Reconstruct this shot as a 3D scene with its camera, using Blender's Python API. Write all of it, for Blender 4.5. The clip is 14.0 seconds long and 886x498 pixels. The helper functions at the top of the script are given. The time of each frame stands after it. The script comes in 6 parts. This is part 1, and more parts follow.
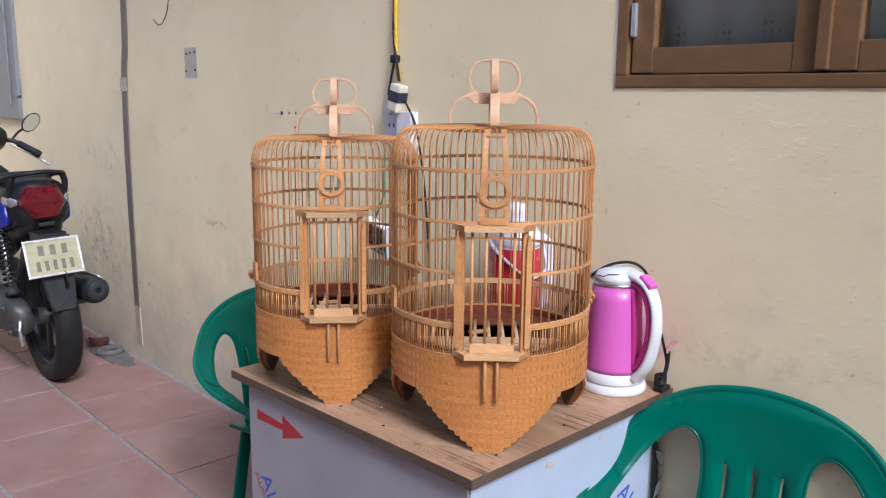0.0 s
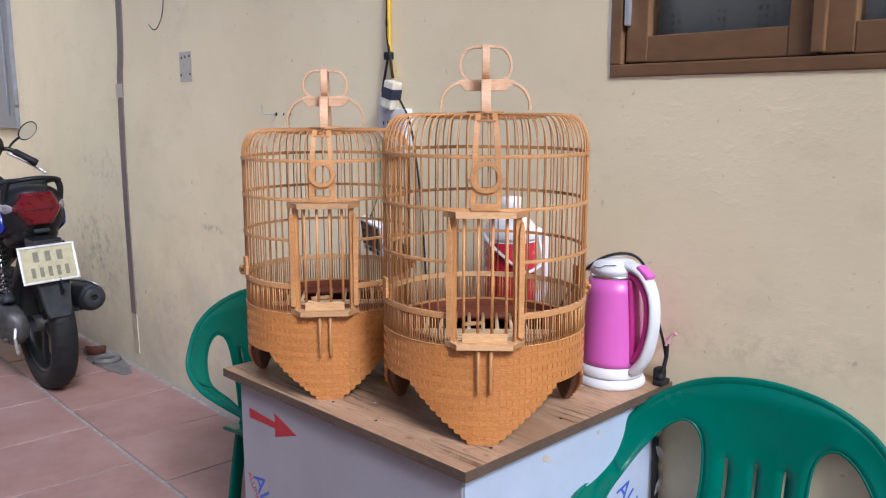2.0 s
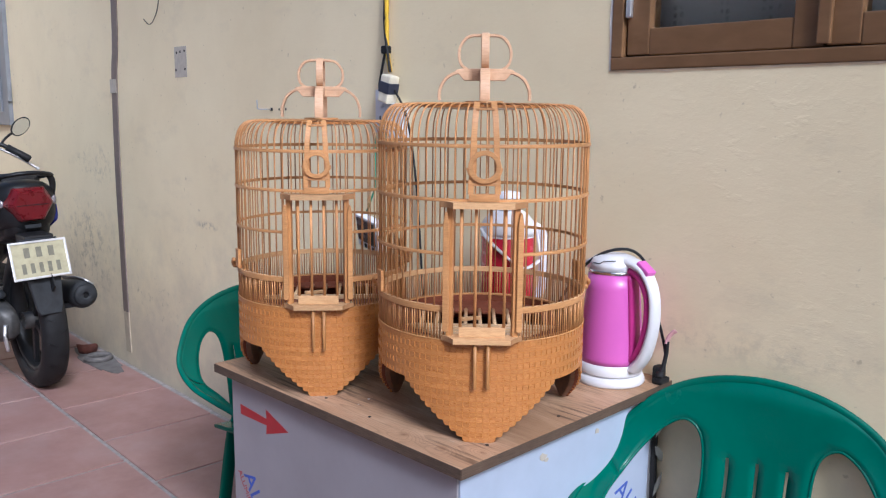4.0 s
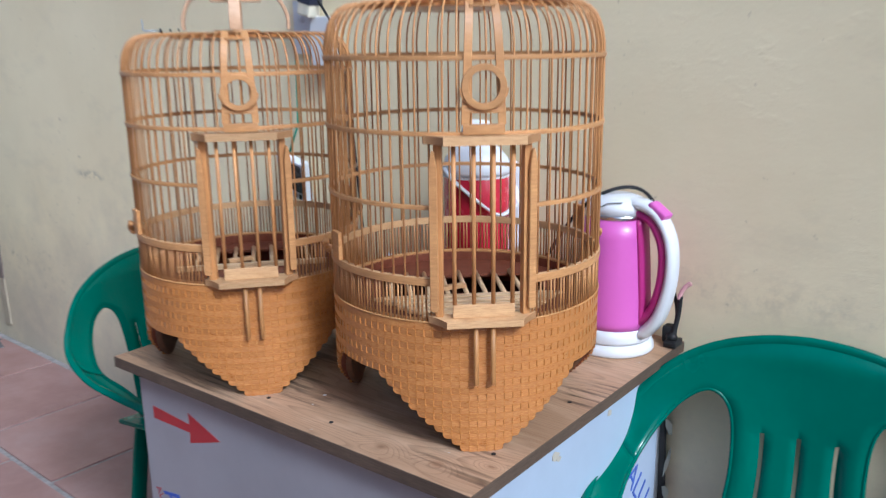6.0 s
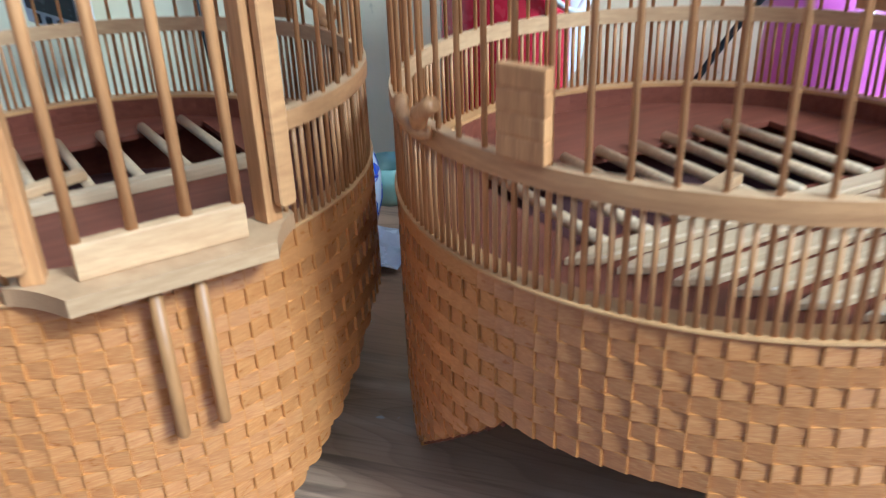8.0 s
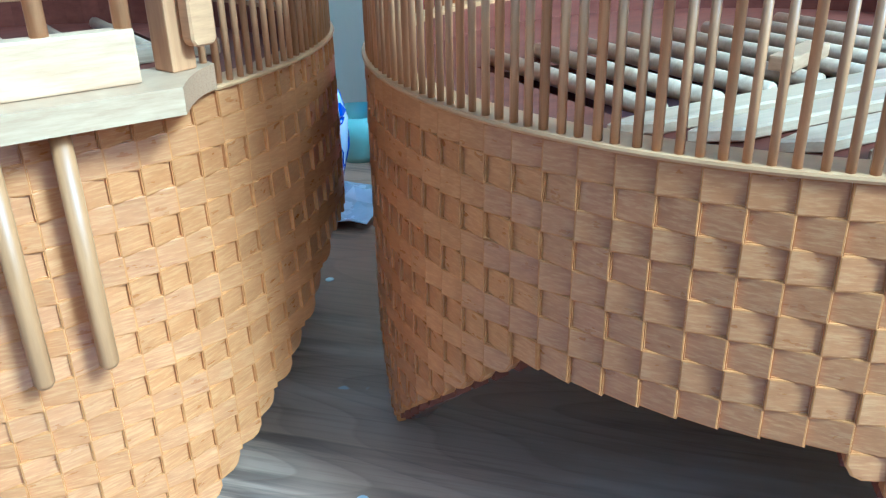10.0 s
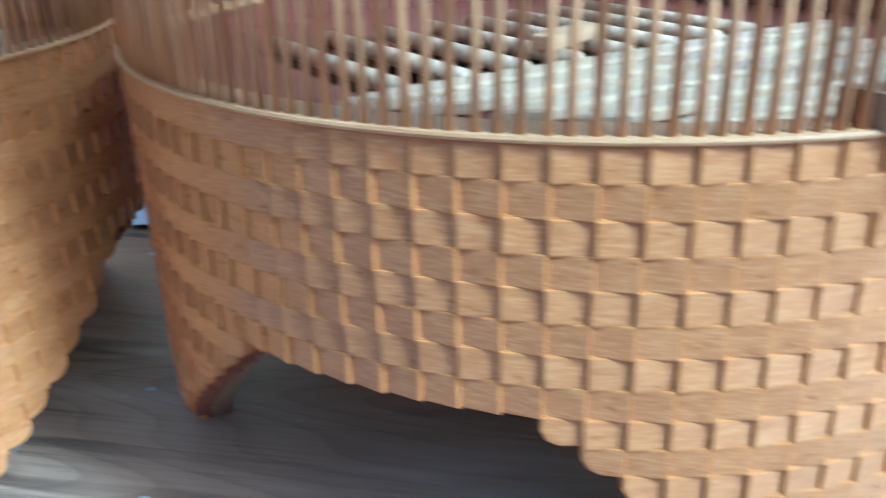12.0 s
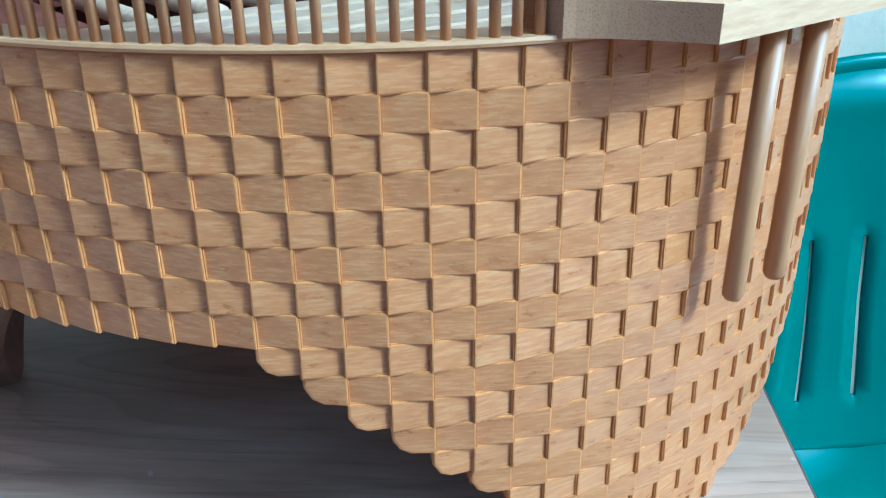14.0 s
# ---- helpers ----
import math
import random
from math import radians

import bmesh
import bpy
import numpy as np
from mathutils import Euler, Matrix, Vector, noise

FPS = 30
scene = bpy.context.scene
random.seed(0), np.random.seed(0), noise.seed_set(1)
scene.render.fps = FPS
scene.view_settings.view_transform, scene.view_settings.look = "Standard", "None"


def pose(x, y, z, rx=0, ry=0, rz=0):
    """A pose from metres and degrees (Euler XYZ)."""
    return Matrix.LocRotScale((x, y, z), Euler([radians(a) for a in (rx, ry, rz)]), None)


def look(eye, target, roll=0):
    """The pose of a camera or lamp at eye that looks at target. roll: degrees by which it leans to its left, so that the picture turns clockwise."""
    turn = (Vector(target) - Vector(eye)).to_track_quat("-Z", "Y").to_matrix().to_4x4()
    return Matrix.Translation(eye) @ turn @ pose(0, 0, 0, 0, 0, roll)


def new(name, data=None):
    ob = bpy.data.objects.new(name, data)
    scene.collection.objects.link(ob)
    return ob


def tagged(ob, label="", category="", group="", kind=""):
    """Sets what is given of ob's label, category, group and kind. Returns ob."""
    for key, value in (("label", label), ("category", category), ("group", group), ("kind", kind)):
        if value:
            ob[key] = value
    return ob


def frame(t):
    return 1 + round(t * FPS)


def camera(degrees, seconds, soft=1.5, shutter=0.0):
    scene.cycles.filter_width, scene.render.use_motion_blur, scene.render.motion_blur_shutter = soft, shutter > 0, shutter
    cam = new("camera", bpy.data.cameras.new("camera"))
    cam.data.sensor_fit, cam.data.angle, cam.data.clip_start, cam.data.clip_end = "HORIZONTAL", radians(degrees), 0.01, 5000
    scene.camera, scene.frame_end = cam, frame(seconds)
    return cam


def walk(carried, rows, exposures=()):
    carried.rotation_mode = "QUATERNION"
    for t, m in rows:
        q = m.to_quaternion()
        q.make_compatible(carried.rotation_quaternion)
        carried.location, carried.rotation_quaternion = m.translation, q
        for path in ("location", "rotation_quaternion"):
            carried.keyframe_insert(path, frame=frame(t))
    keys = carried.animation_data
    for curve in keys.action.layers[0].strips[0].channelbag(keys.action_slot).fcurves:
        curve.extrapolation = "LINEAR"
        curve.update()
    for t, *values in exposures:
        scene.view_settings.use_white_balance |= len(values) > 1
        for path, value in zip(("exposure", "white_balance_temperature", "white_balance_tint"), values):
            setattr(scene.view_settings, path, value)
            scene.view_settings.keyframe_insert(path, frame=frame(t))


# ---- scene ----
cam = camera(56.57, 14.0, 1.2, 0.5)
PATH = [
    (0, (-0.9097, -0.8457, 1.2730), (0.4743, 0.5502, 0.9037), 0.59),
    (0.5, (-0.9013, -0.8390, 1.2695), (0.4823, 0.5559, 0.8954), 0.66),
    (1, (-0.8951, -0.8403, 1.2626), (0.4951, 0.5488, 0.8914), 0.45),
    (1.5, (-0.8886, -0.8466, 1.2530), (0.5002, 0.5466, 0.8920), 0.25),
    (2, (-0.8828, -0.8448, 1.2264), (0.5009, 0.5593, 0.8890), 0.03),
    (4.5, (-0.8470, -0.8037, 1.1935), (0.5489, 0.5914, 0.8690), 0.70),
    (5, (-0.8206, -0.7285, 1.1855), (0.6030, 0.6263, 0.8141), 0.62),
    (5.5, (-0.7841, -0.6290, 1.1937), (0.7017, 0.6428, 0.7757), 0.01),
    (6, (-0.6845, -0.5003, 1.1666), (0.8428, 0.6953, 0.6790), -0.77),
    (6.5, (-0.4984, -0.3000, 1.1176), (1.0454, 0.8207, 0.5170), -1.51),
    (6.8, (-0.4650, -0.2172, 1.1103), (1.0068, 0.8187, 0.5015), -2.60),
    (7, (-0.4366, -0.1008, 1.1149), (1.1674, 0.8764, 0.4276), -2.86),
    (7.2, (-0.4033, 0.0092, 1.1002), (1.1648, 0.8465, 0.4293), -2.75),
    (7.5, (-0.3157, 0.1125, 1.0684), (1.3313, 0.8692, 0.2230), -3.64),
    (7.8, (-0.2708, 0.166, 1.0231), (1.3405, 0.7601, 0.2103), -3.38),
    (8, (-0.2354, 0.1970, 0.9989), (1.4774, 0.7515, 0.1278), -2.18),
    (8.2, (-0.2025, 0.2087, 0.9543), (1.4321, 0.7297, 0.1378), -2.33),
    (8.5, (-0.1692, 0.2291, 0.9159), (1.5533, 0.7348, 0.0343), -1.31),
    (9, (-0.1507, 0.2317, 0.9035), (1.5867, 0.7310, 0.0479), -1.51),
    (9.2, (-0.1496, 0.2335, 0.8995), (1.5936, 0.7252, 0.0512), -1.37),
    (11.3, (-0.1613, 0.2268, 0.8977), (1.6047, 0.7264, 0.1030), -1.42),
    (11.5, (-0.1617, 0.2231, 0.8950), (1.6160, 0.7023, 0.1139), -1.07),
    (12, (-0.1377, 0.1666, 0.8865), (1.6566, 0.5207, 0.0770), -1.33),
    (12.5, (-0.1363, 0.1387, 0.8829), (1.6711, 0.3575, 0.0549), -0.94),
    (13, (-0.1378, 0.1289, 0.8760), (1.6726, 0.3070, 0.0450), -0.44),
    (13.5, (-0.1330, 0.1196, 0.8724), (1.6704, 0.2662, 0.0203), -0.35),
    (14, (-0.1316, 0.1150, 0.8693), (1.6729, 0.2599, 0.0192), -0.59),
]
# the picture's brightness and white balance drift as the camera goes in close
DRIFT = [(0, 0.23, 5350, 13), (5, 0.25, 5150, 12), (5.5, 0.25, 5080, 9), (6, 0.24, 4950, 5), (6.5, 0.22, 4800, 4), (7, 0.30, 4650, 2), (7.5, 0.53, 4500, -2), (8, 0.77, 4250, -7), (8.5, 1.14, 3800, -14), (9, 1.31, 3550, -17), (11.5, 1.34, 3300, -19), (12, 1.30, 3450, -16), (12.5, 1.16, 3300, -17), (13, 1.01, 3200, -19), (13.5, 0.96, 3250, -19), (14, 0.94, 3450, -15)]
walk(cam, [(t, look(eye, target, roll)) for t, eye, target, roll in PATH], DRIFT)

# ---- light ----
world = bpy.data.worlds.new("world")
scene.world = world
world.use_nodes = True
wn = world.node_tree.nodes
sky = wn.new("ShaderNodeTexSky")
sky.sky_type = "NISHITA"
sky.sun_disc = False
sky.sun_elevation, sky.sun_rotation = radians(39), radians(201)
sky.air_density, sky.dust_density, sky.ozone_density = 1.0, 4.0, 1.0
world.node_tree.links.new(sky.outputs[0], wn["Background"].inputs[0])
wn["Background"].inputs[1].default_value = 0.13
sun = new("sun", bpy.data.lights.new("sun", "SUN"))
sun.data.energy, sun.data.angle, sun.data.color = 2.6, radians(12), (1.0, 0.965, 0.91)
sun.matrix_world = look((-2.5, -7.0, 6.9), (0.3, 0.3, 0.6))
scene.view_settings.exposure = 0.35

FLOOR = 0.032
TABLE = 0.66
WALL = 0.628
# the house wall and its floor tiles stand a little askew to the cabinet
YARD = Matrix.Rotation(radians(-1.81), 4, "Z")


# ---- materials ----
def nodes_of(name):
    m = bpy.data.materials.new(name)
    m.use_nodes = True
    nt = m.node_tree
    return m, nt, nt.nodes["Principled BSDF"]


def rgba(c):
    return (c[0], c[1], c[2], 1.0)


def coords(nt, scale, per_piece=0.0, world_space=False):
    """Object or world coordinates, scaled, and shifted at random from piece to piece."""
    N, L = nt.nodes, nt.links
    if world_space:
        src = N.new("ShaderNodeNewGeometry").outputs["Position"]
    else:
        src = N.new("ShaderNodeTexCoord").outputs["Object"]
    mp = N.new("ShaderNodeVectorMath")
    mp.operation = "MULTIPLY"
    mp.inputs[1].default_value = scale
    L.new(src, mp.inputs[0])
    out = mp.outputs[0]
    if per_piece:
        a = N.new("ShaderNodeObjectInfo").outputs["Random"]
        b = N.new("ShaderNodeNewGeometry").outputs["Random Per Island"]
        add = N.new("ShaderNodeMath")
        L.new(a, add.inputs[0])
        L.new(b, add.inputs[1])
        mul = N.new("ShaderNodeVectorMath")
        mul.operation = "SCALE"
        mul.inputs[0].default_value = (37.0, 91.0, 53.0)
        L.new(add.outputs[0], mul.inputs["Scale"])
        plus = N.new("ShaderNodeVectorMath")
        L.new(out, plus.inputs[0])
        L.new(mul.outputs[0], plus.inputs[1])
        return plus.outputs[0], add.outputs[0]
    return out, None


def noise_of(nt, vec, scale=1.0, detail=4.0, rough=0.6):
    n = nt.nodes.new("ShaderNodeTexNoise")
    n.inputs["Scale"].default_value = scale
    n.inputs["Detail"].default_value = detail
    n.inputs["Roughness"].default_value = rough
    nt.links.new(vec, n.inputs["Vector"])
    return n.outputs[0]


def ramp_of(nt, fac, stops):
    r = nt.nodes.new("ShaderNodeValToRGB")
    e = r.color_ramp.elements
    while len(e) < len(stops):
        e.new(0.5)
    for el, (p, c) in zip(e, stops):
        el.position, el.color = p, rgba(c)
    nt.links.new(fac, r.inputs[0])
    return r.outputs[0]


def mix_of(nt, fac, a, b, mode="MIX"):
    m = nt.nodes.new("ShaderNodeMix")
    m.data_type, m.blend_type = "RGBA", mode
    for sock, v in ((m.inputs[0], fac), (m.inputs[6], a), (m.inputs[7], b)):
        if isinstance(v, (int, float)):
            sock.default_value = v
        elif isinstance(v, tuple):
            sock.default_value = rgba(v)
        else:
            nt.links.new(v, sock)
    return m.outputs[2]


def map_range(nt, v, a, b, c=0.0, d=1.0):
    m = nt.nodes.new("ShaderNodeMapRange")
    for i, x in enumerate((a, b, c, d)):
        m.inputs[i + 1].default_value = x
    nt.links.new(v, m.inputs[0])
    return m.outputs[0]


def bump_of(nt, bsdf, height, strength, distance):
    b = nt.nodes.new("ShaderNodeBump")
    b.inputs["Strength"].default_value = strength
    b.inputs["Distance"].default_value = distance
    nt.links.new(height, b.inputs["Height"])
    nt.links.new(b.outputs[0], bsdf.inputs["Normal"])


def wood(name, dark, light, scale, rough=0.5, bump=0.3, spread=0.25, dist=0.0004, spec=0.4):
    """Wood with its grain along the axis of the smallest scale, differing from piece to piece."""
    m, nt, b = nodes_of(name)
    v, rnd = coords(nt, scale, 1.0)
    g = noise_of(nt, v, 1.0, 5.0, 0.65)
    col = ramp_of(nt, g, [(0.3, dark), (0.7, light)])
    big, _ = coords(nt, (9.0, 9.0, 9.0), 0.0, True)
    blot = noise_of(nt, big, 1.0, 3.0)
    col = mix_of(nt, map_range(nt, blot, 0.35, 0.7, 0.0, 0.45), col, tuple(0.72 * c for c in dark))
    tone = map_range(nt, rnd, 0.0, 1.0, 1.0 - spread, 1.0 + spread * 0.5)
    hsv = nt.nodes.new("ShaderNodeHueSaturation")
    nt.links.new(tone, hsv.inputs["Value"])
    nt.links.new(col, hsv.inputs["Color"])
    nt.links.new(hsv.outputs[0], b.inputs["Base Color"])
    b.inputs["Roughness"].default_value = rough
    b.inputs["Specular IOR Level"].default_value = spec
    bump_of(nt, b, g, bump, dist)
    return m


def carved(name):
    """Varnished bamboo: honey-coloured, fine short fibres that run a little askew from piece to piece, soft sheen."""
    m, nt, b = nodes_of(name)
    v, rnd = coords(nt, (240.0, 120.0, 1150.0), 1.0)
    fib = noise_of(nt, v, 1.0, 3.0, 0.6)
    v2, _ = coords(nt, (120.0, 90.0, 260.0), 1.0)
    cloud = noise_of(nt, v2, 1.0, 3.0, 0.6)
    col = ramp_of(nt, cloud, [(0.25, (0.362, 0.129, 0.029)), (0.75, (0.498, 0.205, 0.053))])
    col = mix_of(nt, map_range(nt, fib, 0.47, 0.66, 0.0, 0.36), col, (0.66, 0.364, 0.127))
    col = mix_of(nt, map_range(nt, fib, 0.45, 0.25, 0.0, 0.22), col, (0.25, 0.085, 0.022))
    big, _ = coords(nt, (14.0, 14.0, 14.0), 0.0, True)
    col = mix_of(nt, map_range(nt, noise_of(nt, big, 1.0, 3.0), 0.40, 0.70, 0.0, 0.28), col, (0.30, 0.118, 0.032))
    hsv = nt.nodes.new("ShaderNodeHueSaturation")
    nt.links.new(map_range(nt, rnd, 0.0, 2.0, 0.90, 1.07), hsv.inputs["Value"])
    nt.links.new(col, hsv.inputs["Color"])
    nt.links.new(hsv.outputs[0], b.inputs["Base Color"])
    nt.links.new(map_range(nt, cloud, 0.3, 0.7, 0.26, 0.38), b.inputs["Roughness"])
    b.inputs["Specular IOR Level"].default_value = 0.6
    b.inputs["Coat Weight"].default_value = 0.25
    b.inputs["Coat Roughness"].default_value = 0.28
    both = nt.nodes.new("ShaderNodeMath")
    both.operation = "MULTIPLY_ADD"
    both.inputs[1].default_value = 2.0
    nt.links.new(cloud, both.inputs[0])
    nt.links.new(fib, both.inputs[2])
    bump_of(nt, b, both.outputs[0], 0.20, 0.0004)
    return m


def plain(name, colour, rough=0.5, metal=0.0, var=0.12, scale=40.0, bump=0.05, spec=0.5, coat=0.0, alpha=None):
    """Paint, plastic or metal with slight blotches and a fine unevenness."""
    m, nt, b = nodes_of(name)
    v, _ = coords(nt, (1.0, 1.0, 1.0), 0.0, True)
    n1 = noise_of(nt, v, scale, 4.0)
    n2 = noise_of(nt, v, scale * 9.0, 3.0)
    col = ramp_of(nt, n1, [(0.3, tuple(c * (1 - var) for c in colour)), (0.7, tuple(min(1, c * (1 + var)) for c in colour))])
    nt.links.new(col, b.inputs["Base Color"])
    nt.links.new(map_range(nt, n1, 0.3, 0.7, max(0.02, rough - 0.06), min(1.0, rough + 0.06)), b.inputs["Roughness"])
    b.inputs["Metallic"].default_value = metal
    b.inputs["Specular IOR Level"].default_value = spec
    b.inputs["Coat Weight"].default_value = coat
    bump_of(nt, b, n2, bump, 0.0005)
    return m


def plaster(name):
    """Cream wall paint: trowel unevenness, pores, grey smears, and grime with ragged edges near the ground."""
    m, nt, b = nodes_of(name)
    N, L = nt.nodes, nt.links
    v, _ = coords(nt, (1.0, 1.0, 1.0), 0.0, True)
    base = ramp_of(nt, noise_of(nt, v, 2.2, 5.0), [(0.3, (0.770, 0.655, 0.420)), (0.7, (0.850, 0.738, 0.490))])
    sm, _ = coords(nt, (1.0, 2.0, 4.0), 0.0, True)
    smear = noise_of(nt, sm, 1.7, 6.0, 0.7)
    col = mix_of(nt, map_range(nt, smear, 0.55, 0.82, 0.0, 0.26), base, (0.40, 0.345, 0.26))
    z = N.new("ShaderNodeSeparateXYZ")
    L.new(v, z.inputs[0])
    rag = noise_of(nt, v, 5.0, 6.0, 0.7)
    h = N.new("ShaderNodeMath")
    h.operation = "MULTIPLY_ADD"
    h.inputs[1].default_value = -0.75
    L.new(rag, h.inputs[0])
    L.new(z.outputs[2], h.inputs[2])
    col = mix_of(nt, map_range(nt, h.outputs[0], -0.35, 0.32, 0.72, 0.0), col, (0.33, 0.30, 0.26))
    sc, _ = coords(nt, (1.0, 7.0, 1.6), 0.0, True)
    scuff = noise_of(nt, sc, 4.0, 8.0, 0.75)
    col = mix_of(nt, map_range(nt, scuff, 0.68, 0.80, 0.0, 0.2), col, (0.24, 0.21, 0.18))
    for cy, cz, ry, rz, amount, thr in ((2.02, 0.765, 0.10, 0.022, 0.75, 0.46), (2.55, 0.36, 0.55, 0.16, 0.55, 0.56), (3.25, 0.52, 0.45, 0.30, 0.5, 0.50), (3.1, 0.95, 0.35, 0.12, 0.3, 0.50), (-0.12, 0.76, 0.42, 0.05, 0.16, 0.45)):
        d = N.new("ShaderNodeVectorMath")
        d.operation = "SUBTRACT"
        d.inputs[1].default_value = (0.68, cy, cz)
        L.new(v, d.inputs[0])
        e = N.new("ShaderNodeVectorMath")
        e.operation = "MULTIPLY"
        e.inputs[1].default_value = (0.0, 1.0 / ry, 1.0 / rz)
        L.new(d.outputs[0], e.inputs[0])
        ln = N.new("ShaderNodeVectorMath")
        ln.operation = "LENGTH"
        L.new(e.outputs[0], ln.inputs[0])
        fade = N.new("ShaderNodeMath")
        fade.operation = "MULTIPLY"
        L.new(map_range(nt, ln.outputs["Value"], 0.25, 1.0, amount, 0.0), fade.inputs[0])
        L.new(map_range(nt, noise_of(nt, v, 24.0, 7.0, 0.75), thr, thr + 0.14), fade.inputs[1])
        col = mix_of(nt, fade.outputs[0], col, (0.15, 0.135, 0.115))
    pit = noise_of(nt, v, 48.0, 3.0, 0.5)
    col = mix_of(nt, map_range(nt, pit, 0.70, 0.76, 0.0, 0.45), col, (0.36, 0.28, 0.17))
    L.new(col, b.inputs["Base Color"])
    b.inputs["Roughness"].default_value = 0.75
    b.inputs["Specular IOR Level"].default_value = 0.30
    fine = noise_of(nt, v, 130.0, 4.0, 0.6)
    trowel = noise_of(nt, sm, 9.0, 5.0, 0.65)
    s = N.new("ShaderNodeMath")
    s.operation = "MULTIPLY_ADD"
    s.inputs[1].default_value = 2.4
    L.new(trowel, s.inputs[0])
    L.new(fine, s.inputs[2])
    scr, _ = coords(nt, (1.0, 16.0, 34.0), 0.0, True)
    drag = map_range(nt, noise_of(nt, scr, 1.5, 5.0, 0.62), 0.52, 0.64)
    # scraped ridges, mostly under the window
    off = N.new("ShaderNodeVectorMath")
    off.operation = "SUBTRACT"
    off.inputs[1].default_value = (0.65, -0.50, 1.08)
    L.new(v, off.inputs[0])
    oval = N.new("ShaderNodeVectorMath")
    oval.operation = "MULTIPLY"
    oval.inputs[1].default_value = (0.0, 1.0 / 0.85, 1.0 / 0.42)
    L.new(off.outputs[0], oval.inputs[0])
    reach = N.new("ShaderNodeVectorMath")
    reach.operation = "LENGTH"
    L.new(oval.outputs[0], reach.inputs[0])
    spots = N.new("ShaderNodeMath")
    spots.operation = "MULTIPLY"
    L.new(map_range(nt, reach.outputs["Value"], 0.35, 1.0, 1.4, 0.2), spots.inputs[0])
    L.new(map_range(nt, noise_of(nt, v, 4.5, 4.0), 0.40, 0.56), spots.inputs[1])
    where = spots.outputs[0]
    s2 = N.new("ShaderNodeMath")
    s2.operation = "MULTIPLY_ADD"
    L.new(drag, s2.inputs[0])
    L.new(where, s2.inputs[1])
    L.new(s.outputs[0], s2.inputs[2])
    bump_of(nt, b, s2.outputs[0], 0.26, 0.0011)
    return m


def terracotta(name):
    m, nt, b = nodes_of(name)
    v, rnd = coords(nt, (1.0, 1.0, 1.0), 1.0)
    col = ramp_of(nt, noise_of(nt, v, 7.0, 6.0, 0.65), [(0.25, (0.205, 0.112, 0.098)), (0.5, (0.262, 0.152, 0.134)), (0.8, (0.335, 0.220, 0.200))])
    col = mix_of(nt, map_range(nt, rnd, 0.0, 2.0, 0.0, 0.35), col, (0.32, 0.186, 0.158))
    w, _ = coords(nt, (1.0, 1.0, 1.0), 0.0, True)
    dust = noise_of(nt, w, 3.0, 6.0, 0.7)
    col = mix_of(nt, map_range(nt, dust, 0.5, 0.75, 0.0, 0.45), col, (0.33, 0.265, 0.25))
    nt.links.new(col, b.inputs["Base Color"])
    nt.links.new(map_range(nt, dust, 0.3, 0.7, 0.38, 0.62), b.inputs["Roughness"])
    bump_of(nt, b, noise_of(nt, v, 60.0, 5.0), 0.2, 0.001)
    return m


